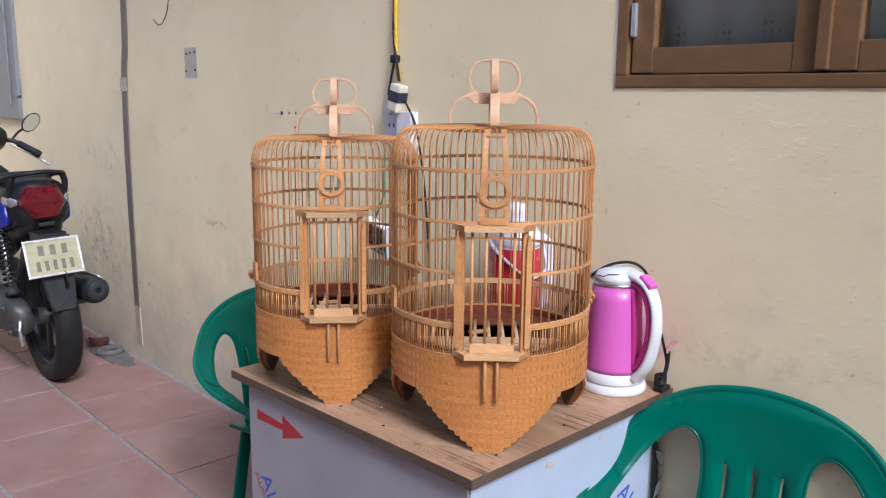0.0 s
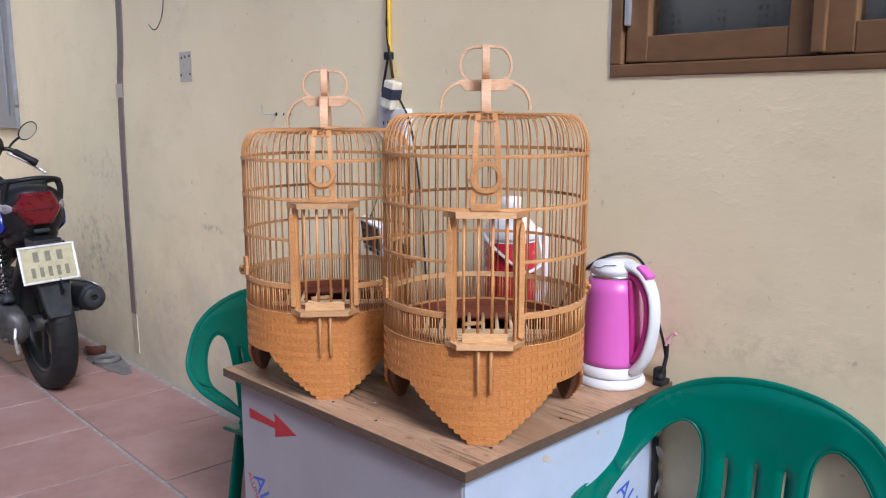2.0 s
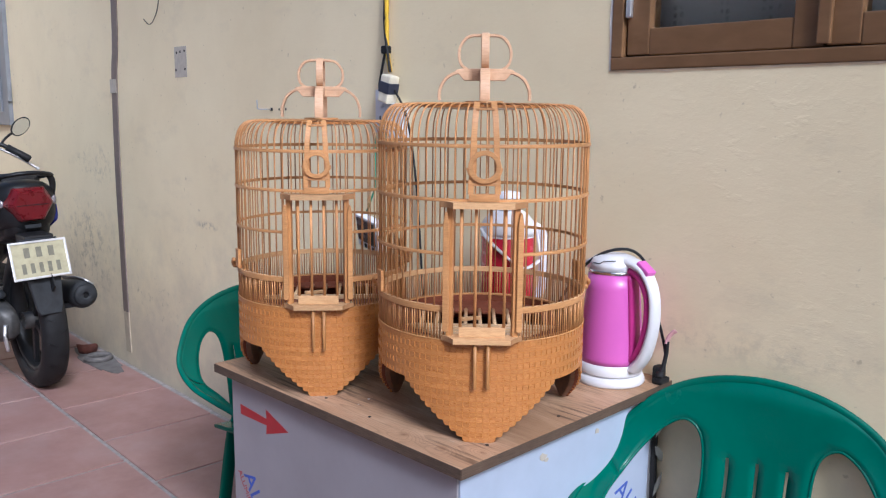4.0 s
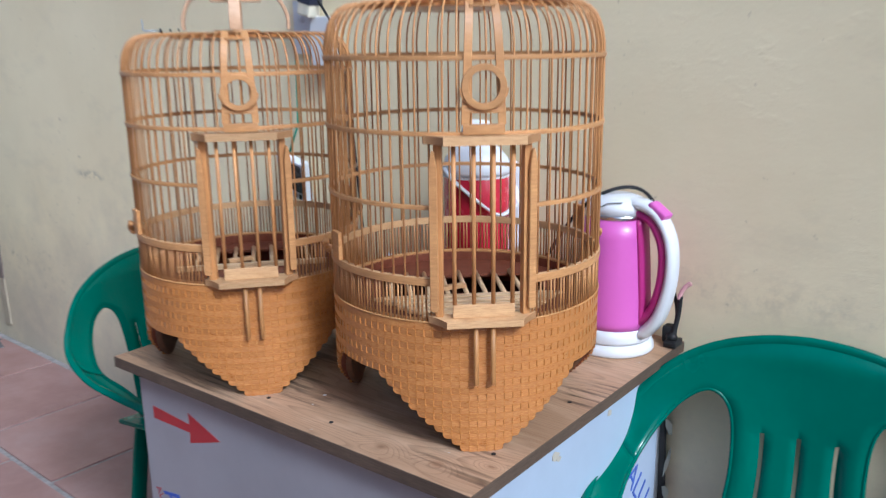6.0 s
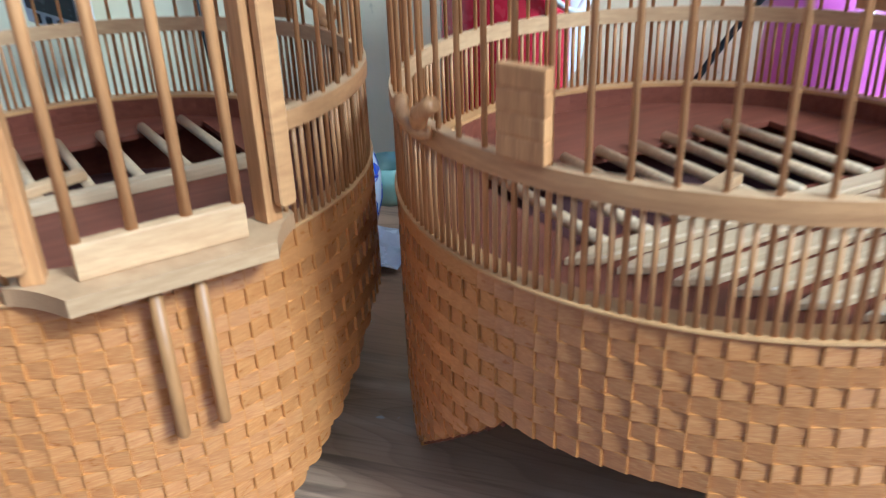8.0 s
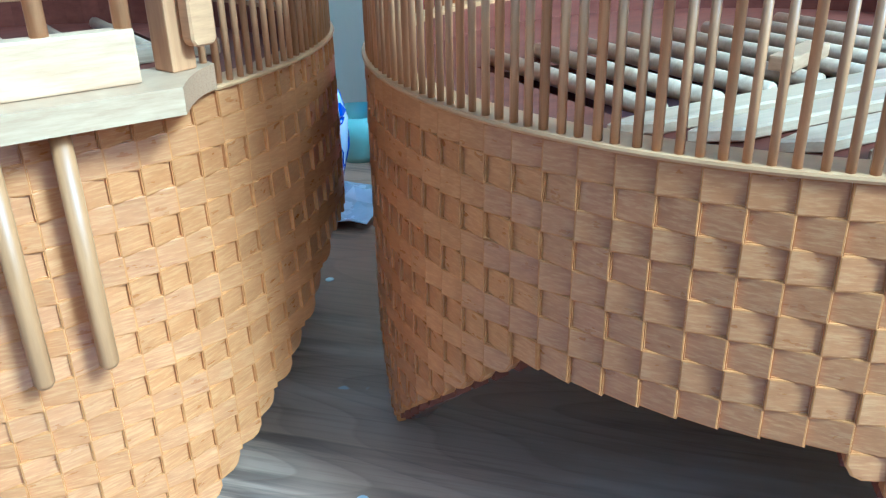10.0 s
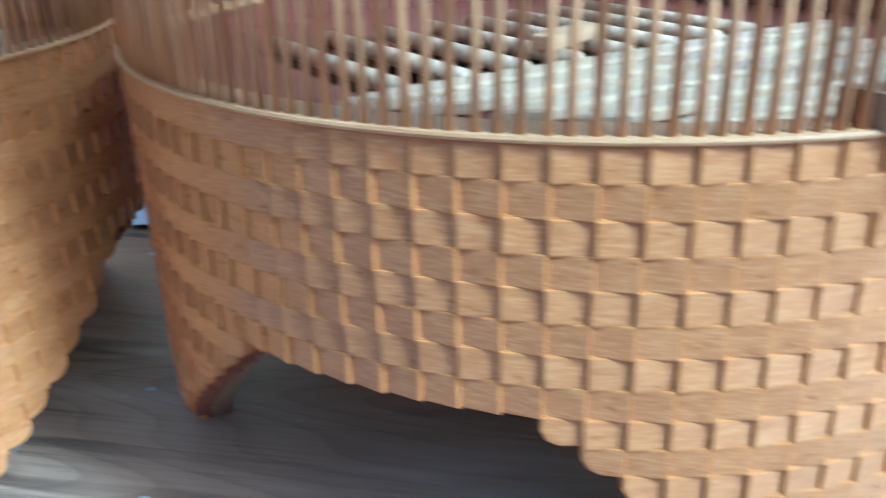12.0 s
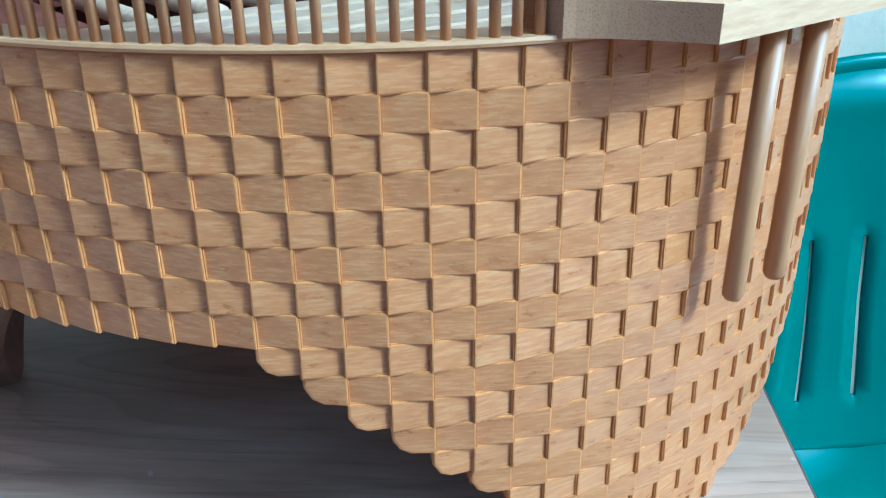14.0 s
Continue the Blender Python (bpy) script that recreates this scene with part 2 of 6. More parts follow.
def plywood(name):
    """Rotary-cut board face: long contour lines of grain along y, fine fibres, dark streaks, a few knots and grey wear."""
    m, nt, b = nodes_of(name)
    N, L = nt.nodes, nt.links
    v, _ = coords(nt, (1.0, 1.0, 1.0))
    st, _ = coords(nt, (6.0, 0.85, 6.0))
    field = noise_of(nt, st, 1.0, 2.0, 0.45)
    hearts = []
    for kx, ky, size in ((-0.283, -0.208, 0.026), (-0.278, -0.294, 0.024), (-0.243, -0.352, 0.016), (-0.05, 0.22, 0.03)):
        d = N.new("ShaderNodeVectorMath")
        d.operation = "SUBTRACT"
        d.inputs[1].default_value = (kx, ky, 0.0192)
        L.new(v, d.inputs[0])
        e = N.new("ShaderNodeVectorMath")
        e.operation = "MULTIPLY"
        e.inputs[1].default_value = (1.0 / size, 0.6 / size, 0.0)
        L.new(d.outputs[0], e.inputs[0])
        ln = N.new("ShaderNodeVectorMath")
        ln.operation = "LENGTH"
        L.new(e.outputs[0], ln.inputs[0])
        hearts.append(ln.outputs["Value"])
        add = N.new("ShaderNodeMath")
        L.new(field, add.inputs[0])
        L.new(map_range(nt, ln.outputs["Value"], 0.0, 1.0, 0.07, 0.0), add.inputs[1])
        field = add.outputs[0]
    mul = N.new("ShaderNodeMath")
    mul.operation = "MULTIPLY"
    mul.inputs[1].default_value = 62.0
    L.new(field, mul.inputs[0])
    fr = N.new("ShaderNodeMath")
    fr.operation = "FRACT"
    L.new(mul.outputs[0], fr.inputs[0])
    fib, _ = coords(nt, (420.0, 9.0, 420.0))
    g = noise_of(nt, fib, 1.0, 4.0)
    wide, _ = coords(nt, (9.0, 1.6, 9.0))
    tone = noise_of(nt, wide, 1.0, 4.0, 0.6)
    col = ramp_of(nt, tone, [(0.3, (0.310, 0.180, 0.100)), (0.7, (0.500, 0.315, 0.190))])
    late = ramp_of(nt, fr.outputs[0], [(0.0, (0.0, 0.0, 0.0)), (0.62, (0.15, 0.15, 0.15)), (0.93, (1.0, 1.0, 1.0)), (1.0, (0.0, 0.0, 0.0))])
    amt = N.new("ShaderNodeMath")
    amt.operation = "MULTIPLY"
    L.new(late, amt.inputs[0])
    L.new(map_range(nt, tone, 0.3, 0.65, 0.10, 0.42), amt.inputs[1])
    col = mix_of(nt, amt.outputs[0], col, (0.12, 0.062, 0.032))
    col = mix_of(nt, map_range(nt, g, 0.5, 0.75, 0.0, 0.42), col, (0.15, 0.088, 0.05))
    stv, _ = coords(nt, (75.0, 4.0, 75.0))
    streak = noise_of(nt, stv, 1.0, 5.0, 0.6)
    patch = map_range(nt, noise_of(nt, v, 5.0, 3.0), 0.40, 0.58)
    ss = N.new("ShaderNodeMath")
    ss.operation = "MULTIPLY"
    L.new(map_range(nt, streak, 0.50, 0.61, 0.0, 0.92), ss.inputs[0])
    L.new(patch, ss.inputs[1])
    col = mix_of(nt, ss.outputs[0], col, (0.085, 0.047, 0.028))
    for hd in hearts[:3]:
        col = mix_of(nt, map_range(nt, hd, 0.08, 0.35, 0.55, 0.0), col, (0.16, 0.07, 0.03))
    pale, _ = coords(nt, (26.0, 5.0, 26.0))
    col = mix_of(nt, map_range(nt, noise_of(nt, pale, 1.0, 4.0, 0.6), 0.52, 0.70, 0.0, 0.5), col, (0.60, 0.42, 0.275))
    wear = noise_of(nt, v, 6.0, 6.0, 0.7)
    col = mix_of(nt, map_range(nt, wear, 0.5, 0.72, 0.0, 0.18), col, (0.27, 0.20, 0.14))
    fleck = noise_of(nt, v, 55.0, 2.0)
    col = mix_of(nt, map_range(nt, fleck, 0.72, 0.76, 0.0, 0.8), col, (0.50, 0.47, 0.43))
    L.new(col, b.inputs["Base Color"])
    L.new(map_range(nt, wear, 0.3, 0.7, 0.36, 0.58), b.inputs["Roughness"])
    b.inputs["Specular IOR Level"].default_value = 0.22
    s = N.new("ShaderNodeMath")
    s.operation = "MULTIPLY_ADD"
    s.inputs[1].default_value = -0.6
    L.new(late, s.inputs[0])
    L.new(g, s.inputs[2])
    bump_of(nt, b, s.outputs[0], 0.3, 0.0006)
    return m


def lace(name):
    """Grey net curtain with rows of woven star flowers."""
    m, nt, b = nodes_of(name)
    N, L = nt.nodes, nt.links
    v, _ = coords(nt, (1.0, 1.0, 1.0))
    thread, _ = coords(nt, (1.0, 420.0, 420.0))
    th = noise_of(nt, thread, 1.0, 2.0)
    vor = N.new("ShaderNodeTexVoronoi")
    vor.inputs["Scale"].default_value = 10.0
    vor.inputs["Randomness"].default_value = 0.0
    L.new(v, vor.inputs["Vector"])
    vor2 = N.new("ShaderNodeTexVoronoi")
    vor2.inputs["Scale"].default_value = 60.0
    vor2.inputs["Randomness"].default_value = 0.15
    L.new(v, vor2.inputs["Vector"])
    a = map_range(nt, vor.outputs["Distance"], 0.30, 0.42, 1.0, 0.0)
    p = N.new("ShaderNodeMath")
    p.operation = "MULTIPLY"
    L.new(a, p.inputs[0])
    L.new(map_range(nt, vor2.outputs["Distance"], 0.25, 0.45, 1.0, 0.0), p.inputs[1])
    col = mix_of(nt, p.outputs[0], (0.52, 0.53, 0.51), (0.22, 0.23, 0.23))
    col = mix_of(nt, map_range(nt, th, 0.4, 0.7, 0.0, 0.3), col, (0.50, 0.51, 0.50))
    L.new(col, b.inputs["Base Color"])
    b.inputs["Roughness"].default_value = 0.9
    return m


def glass(name, tint=(1, 1, 1), rough=0.02):
    m, nt, b = nodes_of(name)
    b.inputs["Base Color"].default_value = rgba(tint)
    b.inputs["Transmission Weight"].default_value = 1.0
    b.inputs["Roughness"].default_value = rough
    b.inputs["IOR"].default_value = 1.45
    return m


M_WALL = plaster("cream plaster")
# Tones of the added, unseen masonry, chosen for the light it returns.
M_FAR = plain("unseen masonry render", (0.46, 0.43, 0.39), 0.85, var=0.25, scale=3.0, bump=0.3)
M_YARD = plain("pale bounce wall cream", (0.60, 0.53, 0.42), 0.85, var=0.2, scale=3.0, bump=0.3)
M_TILE = terracotta("terracotta")
M_GROUT = plain("cement grout", (0.260, 0.239, 0.226), 0.9, var=0.3, scale=30.0, bump=0.4)
M_CANE = wood("split bamboo", (0.38, 0.170, 0.056), (0.60, 0.300, 0.106), (300.0, 300.0, 26.0), 0.46, 0.25)
M_HOOP = wood("bamboo hoop", (0.37, 0.174, 0.064), (0.58, 0.305, 0.116), (60.0, 60.0, 500.0), 0.42, 0.2)
M_CARVED = carved("carved bamboo")
# Orange of the cut edges, with joint shading painted into the colour.
M_ARRIS = wood("varnished bamboo, edge tone", (0.39, 0.147, 0.031), (0.53, 0.228, 0.055), (300.0, 300.0, 300.0), 0.35, 0.2, 0.12)
def end_grain(name):
    """Cut bamboo end: dark fibre dots in a pale ground."""
    m, nt, bs = nodes_of(name)
    v, _ = coords(nt, (1.0, 1.0, 1.0))
    vor = nt.nodes.new("ShaderNodeTexVoronoi")
    vor.inputs["Scale"].default_value = 1700.0
    nt.links.new(v, vor.inputs["Vector"])
    col = ramp_of(nt, vor.outputs["Distance"], [(0.15, (0.29, 0.150, 0.064)), (0.5, (0.38, 0.205, 0.092))])
    nt.links.new(col, bs.inputs["Base Color"])
    bs.inputs["Roughness"].default_value = 0.7
    bs.inputs["Specular IOR Level"].default_value = 0.15
    bump_of(nt, bs, vor.outputs["Distance"], 0.12, 0.0002)
    return m


M_END = end_grain("bamboo end grain")
M_FRESH = wood("pale cut bamboo", (0.46, 0.255, 0.112), (0.64, 0.405, 0.200), (60.0, 60.0, 500.0), 0.45, 0.2)
M_PEG = wood("oiled bamboo peg", (0.30, 0.138, 0.042), (0.43, 0.205, 0.068), (300.0, 300.0, 26.0), 0.46, 0.25)
M_RIM = wood("pale bamboo rim", (0.41, 0.200, 0.066), (0.55, 0.300, 0.110), (60.0, 60.0, 500.0), 0.42, 0.2)
M_LOOP = wood("planed bamboo", (0.46, 0.270, 0.150), (0.62, 0.405, 0.250), (60.0, 60.0, 500.0), 0.5, 0.2)
M_SLAT = wood("pale slat wood", (0.46, 0.295, 0.150), (0.66, 0.460, 0.265), (300.0, 20.0, 300.0), 0.32, 0.3)
M_RED = wood("mahogany", (0.125, 0.034, 0.017), (0.215, 0.066, 0.034), (160.0, 12.0, 160.0), 0.5, 0.2, 0.15, 0.0004, 0.2)
M_FOOT = plain("dark brown foot wood", (0.175, 0.090, 0.052), 0.6, var=0.3, scale=60.0)
M_PLASTER = plain("white filler", (0.80, 0.78, 0.73), 0.85, var=0.08, scale=30.0, bump=0.4)
M_SMEAR = plain("beige filler", (0.66, 0.56, 0.40), 0.85, var=0.15, scale=40.0, bump=0.4)
# Mahogany with the shade under the floor darkened into its colour.
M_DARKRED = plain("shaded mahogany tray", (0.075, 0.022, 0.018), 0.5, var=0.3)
M_PLY = plywood("plywood board")
M_EDGE = wood("board edge", (0.055, 0.036, 0.025), (0.125, 0.083, 0.056), (40.0, 40.0, 600.0), 0.7, 0.5)
# One white film: sky blue tinted into the sides, shade into the front.
M_PANEL = plain("film-covered panel", (0.40, 0.46, 0.57), 0.35, var=0.06, scale=8.0, bump=0.1, spec=0.4)
M_FILM_SHADE = plain("shade-toned protective film", (0.29, 0.275, 0.295), 0.4, var=0.08, scale=6.0, bump=0.12, spec=0.35)
M_ALU = plain("dull aluminium", (0.62, 0.62, 0.63), 0.4, 0.8)
M_ARROW = plain("red print", (0.34, 0.018, 0.026), 0.45)
M_BLUE = plain("blue print", (0.035, 0.085, 0.42), 0.45)
M_GREEN = plain("green plastic", (0.0035, 0.112, 0.076), 0.22, var=0.08, scale=12.0, bump=0.04, spec=0.35)
M_PINK = plain("pink enamel", (0.56, 0.115, 0.43), 0.38, var=0.04, scale=10.0, coat=0.1)
M_PINKIN = plain("dark pink plastic", (0.43, 0.028, 0.20), 0.35, var=0.05)
M_WHITE = plain("white plastic", (0.66, 0.66, 0.68), 0.35, var=0.04, scale=15.0)
M_CHROME = plain("chrome", (0.75, 0.75, 0.76), 0.12, 1.0, var=0.03)
M_BLACK = plain("black rubber", (0.013, 0.013, 0.014), 0.6, var=0.3, spec=0.25)
M_DARK = plain("dark grey plastic and shade fill", (0.010, 0.0105, 0.012), 0.42, var=0.25, spec=0.3)
M_GREY = plain("worn grey plastic", (0.024, 0.026, 0.029), 0.55, var=0.35, scale=25.0, spec=0.25)
M_NAVY = plain("blue bike paint", (0.012, 0.020, 0.20), 0.2, coat=0.6, var=0.1)
M_METAL = plain("cast engine metal", (0.07, 0.068, 0.066), 0.5, 0.5, var=0.35, scale=35.0, bump=0.3)
M_LENS = plain("red lamp lens", (0.10, 0.002, 0.006), 0.3, var=0.25, scale=30.0, coat=0.15)
M_CLEAR = plain("clear lamp lens", (0.20, 0.18, 0.20), 0.12, var=0.2, coat=0.5)
M_PLATE = plain("pale plate", (0.37, 0.34, 0.215), 0.4, var=0.12)
M_PLATENO = plain("faded plate paint", (0.15, 0.14, 0.10), 0.5, var=0.2)
M_SHUT = plain("grey painted steel", (0.19, 0.20, 0.215), 0.45, 0.2, var=0.15, scale=14.0)
M_FRAME = wood("brown painted wood", (0.150, 0.080, 0.034), (0.205, 0.112, 0.052), (30.0, 9.0, 30.0), 0.4, 0.2, 0.05)
M_LACE = lace("lace curtain")
M_GLASS = glass("window glass", (0.92, 0.95, 0.95))
M_CRYSTAL = glass("clear glass", (0.96, 0.97, 0.98))
M_CEMENT = plain("dried cement", (0.125, 0.115, 0.11), 0.9, var=0.35, scale=22.0, bump=0.5)
M_TUBE = plain("grey conduit", (0.17, 0.135, 0.115), 0.6, var=0.2)
M_DUCTEND = plain("paint-smeared duct", (0.36, 0.305, 0.225), 0.7, var=0.3, scale=9.0)
M_TAPE = plain("pale patch paint", (0.46, 0.415, 0.34), 0.7, var=0.12)
M_YELLOW = plain("yellow cable", (0.66, 0.42, 0.02), 0.45)
M_GWIRE = plain("green wire", (0.01, 0.17, 0.10), 0.5)
M_THERMOS = plain("red enamel", (0.45, 0.012, 0.035), 0.25, var=0.05, coat=0.4)
M_CHINA = plain("blue and white china", (0.62, 0.66, 0.74), 0.15, var=0.05, coat=0.5)
M_COBALT = plain("cobalt glaze", (0.03, 0.07, 0.45), 0.2, coat=0.5)
M_CELADON = plain("pale green china", (0.35, 0.52, 0.42), 0.15, var=0.08, coat=0.5)
M_MIRROR = plain("mirror glass", (0.85, 0.88, 0.9), 0.03, 1.0, var=0.0, bump=0.0)
M_CLAY = plain("red clay", (0.17, 0.06, 0.045), 0.8, var=0.3)
M_FLORA = plain("black cloth", (0.014, 0.014, 0.016), 0.8, var=0.3)
M_LEAF = plain("grey printed leaf", (0.38, 0.40, 0.38), 0.8)


# ---- mesh helpers ----
def thing(name, at, label, category, group="", kind="", turn=0.0, base=None):
    e = new(name)
    e.empty_display_size = 0.05
    e.matrix_world = (base or Matrix.Identity(4)) @ pose(*at, 0, 0, turn)
    return tagged(e, label, category, group, kind)


def part(name, bm, material, parent=None, label="", smooth=False, m=None):
    me = bpy.data.meshes.new(name)
    if smooth:
        for f in bm.faces:
            f.smooth = True
    bm.normal_update()
    bm.to_mesh(me)
    bm.free()
    return placed(name, me, material, parent, label, m)


def placed(name, me, material, parent=None, label="", m=None):
    if material and not me.materials:
        me.materials.append(material)
    ob = new(name, me)
    ob.parent = parent
    if m is not None:
        ob.matrix_local = m
    if label:
        ob["label"] = label
    return ob


def box(bm, size, at, bevel=0.0, rot=None):
    """A box with bevelled edges; rot is a matrix that turns it about its middle."""
    r = bmesh.ops.create_cube(bm, size=1.0)
    vs = r["verts"]
    m = Matrix.Translation(at) @ (rot.to_4x4() if rot else Matrix.Identity(4)) @ Matrix.Diagonal((*size, 1))
    bmesh.ops.transform(bm, matrix=m, verts=vs)
    if bevel:
        es = list({e for v in vs for e in v.link_edges})
        bmesh.ops.bevel(bm, geom=es, offset=bevel, segments=2, affect="EDGES", profile=0.6)
    return bm


def boxed(size, at, bevel=0.0, rot=None):
    return box(bmesh.new(), size, at, bevel, rot)


def lathe(bm, profile, seg=48, at=(0, 0, 0), close=False):
    rings = []
    for r, z in profile:
        rings.append([bm.verts.new((at[0] + r * math.cos(2 * math.pi * k / seg), at[1] + r * math.sin(2 * math.pi * k / seg), at[2] + z)) for k in range(seg)])
    n = len(rings)
    for a, b in zip(range(n if close else n - 1), range(1, n + 1)):
        A, B = rings[a], rings[b % n]
        for k in range(seg):
            bm.faces.new((A[k], A[(k + 1) % seg], B[(k + 1) % seg], B[k]))
    if not close:
        for ring, flip in ((rings[0], True), (rings[-1], False)):
            if (ring[0].co - ring[seg // 2].co).length > 1e-5:
                bm.faces.new(list(reversed(ring)) if flip else ring)
    return bm


def frames_along(pts, up):
    out = []
    for i, p in enumerate(pts):
        a, b = pts[max(0, i - 1)], pts[min(len(pts) - 1, i + 1)]
        d = (b - a).normalized()
        s = d.cross(up)
        if s.length < 1e-4:
            s = d.cross(Vector((1, 0.3, 0.2)))
        s.normalize()
        out.append((p, s, s.cross(d)))
    return out


def sweep(bm, pts, section, up=(0, 0, 1), caps=True, scale=None):
    """A section (list of side, rise) carried along points."""
    pts = [Vector(p) for p in pts]
    rings = []
    ups = [Vector(q) for q in up] if isinstance(up, list) else [Vector(up)] * len(pts)
    for i, (p, s, u) in enumerate([frames_along(pts, q)[k] for k, q in enumerate(ups)] if isinstance(up, list) else frames_along(pts, ups[0])):
        k = scale[i] if scale else 1.0
        rings.append([bm.verts.new(p + s * (a * k) + u * (b * k)) for a, b in section])
    n = len(section)
    for A, B in zip(rings, rings[1:]):
        for k in range(n):
            bm.faces.new((A[k], A[(k + 1) % n], B[(k + 1) % n], B[k]))
    if caps:
        bm.faces.new(list(reversed(rings[0])))
        bm.faces.new(rings[-1])
    return bm


def circle(r, n=8):
    return [(r * math.cos(2 * math.pi * k / n), r * math.sin(2 * math.pi * k / n)) for k in range(n)]


def rect(w, h, c=0.15):
    x, y, k = w / 2, h / 2, min(w, h) * c
    return [(-x + k, -y), (x - k, -y), (x, -y + k), (x, y - k), (x - k, y), (-x + k, y), (-x, y - k), (-x, -y + k)]


def tube(pts, r, n=8, up=(0, 0, 1), scale=None):
    return sweep(bmesh.new(), pts, circle(r, n), up, True, scale)


def smooth_path(pts, n=8):
    """Catmull-Rom through the points."""
    P = [Vector(p) for p in pts]
    P = [P[0] * 2 - P[1]] + P + [P[-1] * 2 - P[-2]]
    out = []
    for i in range(1, len(P) - 2):
        for k in range(n):
            t = k / n
            a, b, c, d = P[i - 1], P[i], P[i + 1], P[i + 2]
            out.append(0.5 * (2 * b + (c - a) * t + (2 * a - 5 * b + 4 * c - d) * t * t + (3 * b - a - 3 * c + d) * t ** 3))
    out.append(P[-2])
    return out


def prism(outline, depth, bevel=0.0):
    """An outline in x, y raised from z = 0 to depth."""
    bm = bmesh.new()
    f = bm.faces.new([bm.verts.new((x, y, 0)) for x, y in outline])
    r = bmesh.ops.extrude_face_region(bm, geom=[f])
    bmesh.ops.translate(bm, vec=(0, 0, depth), verts=[v for v in r["geom"] if isinstance(v, bmesh.types.BMVert)])
    bmesh.ops.recalc_face_normals(bm, faces=bm.faces)
    if bevel:
        bmesh.ops.bevel(bm, geom=[e for e in bm.edges], offset=bevel, segments=1, affect="EDGES")
    return bm


def arc_ring(r0, r1, z0, z1, a0, a1, seg=120):
    """A ring, or part of one, of rectangular section; degrees."""
    bm = bmesh.new()
    full = abs(a1 - a0) >= 359.9
    n = seg if full else seg + 1
    rows = []
    for k in range(n):
        a = radians(a0 + (a1 - a0) * k / seg)
        c, s = math.cos(a), math.sin(a)
        rows.append([bm.verts.new((r * c, r * s, z)) for r, z in ((r0, z0), (r1, z0 + 0.0004), (r1 + 0.0003, (z0 + z1) / 2), (r1, z1 - 0.0004), (r0, z1))])
    m = len(rows[0])
    for k in range(n if full else n - 1):
        A, B = rows[k], rows[(k + 1) % n]
        for j in range(m):
            bm.faces.new((A[j], A[(j + 1) % m], B[(j + 1) % m], B[j]))
    if not full:
        bm.faces.new(list(reversed(rows[0])))
        bm.faces.new(rows[-1])
    bmesh.ops.recalc_face_normals(bm, faces=bm.faces)
    return bm


def lettering(name, body, size, material, parent, m, depth=0.0004):
    """Raised letters as a mesh, in Blender's own font."""
    cu = bpy.data.curves.new(name, "FONT")
    cu.body, cu.size, cu.extrude = body, size, depth
    tmp = bpy.data.objects.new(name, cu)
    scene.collection.objects.link(tmp)
    me = bpy.data.meshes.new_from_object(tmp.evaluated_get(bpy.context.evaluated_depsgraph_get()))
    bpy.data.objects.remove(tmp)
    bpy.data.curves.remove(cu)
    me.materials.clear()
    return placed(name, me, material, parent, "", m)


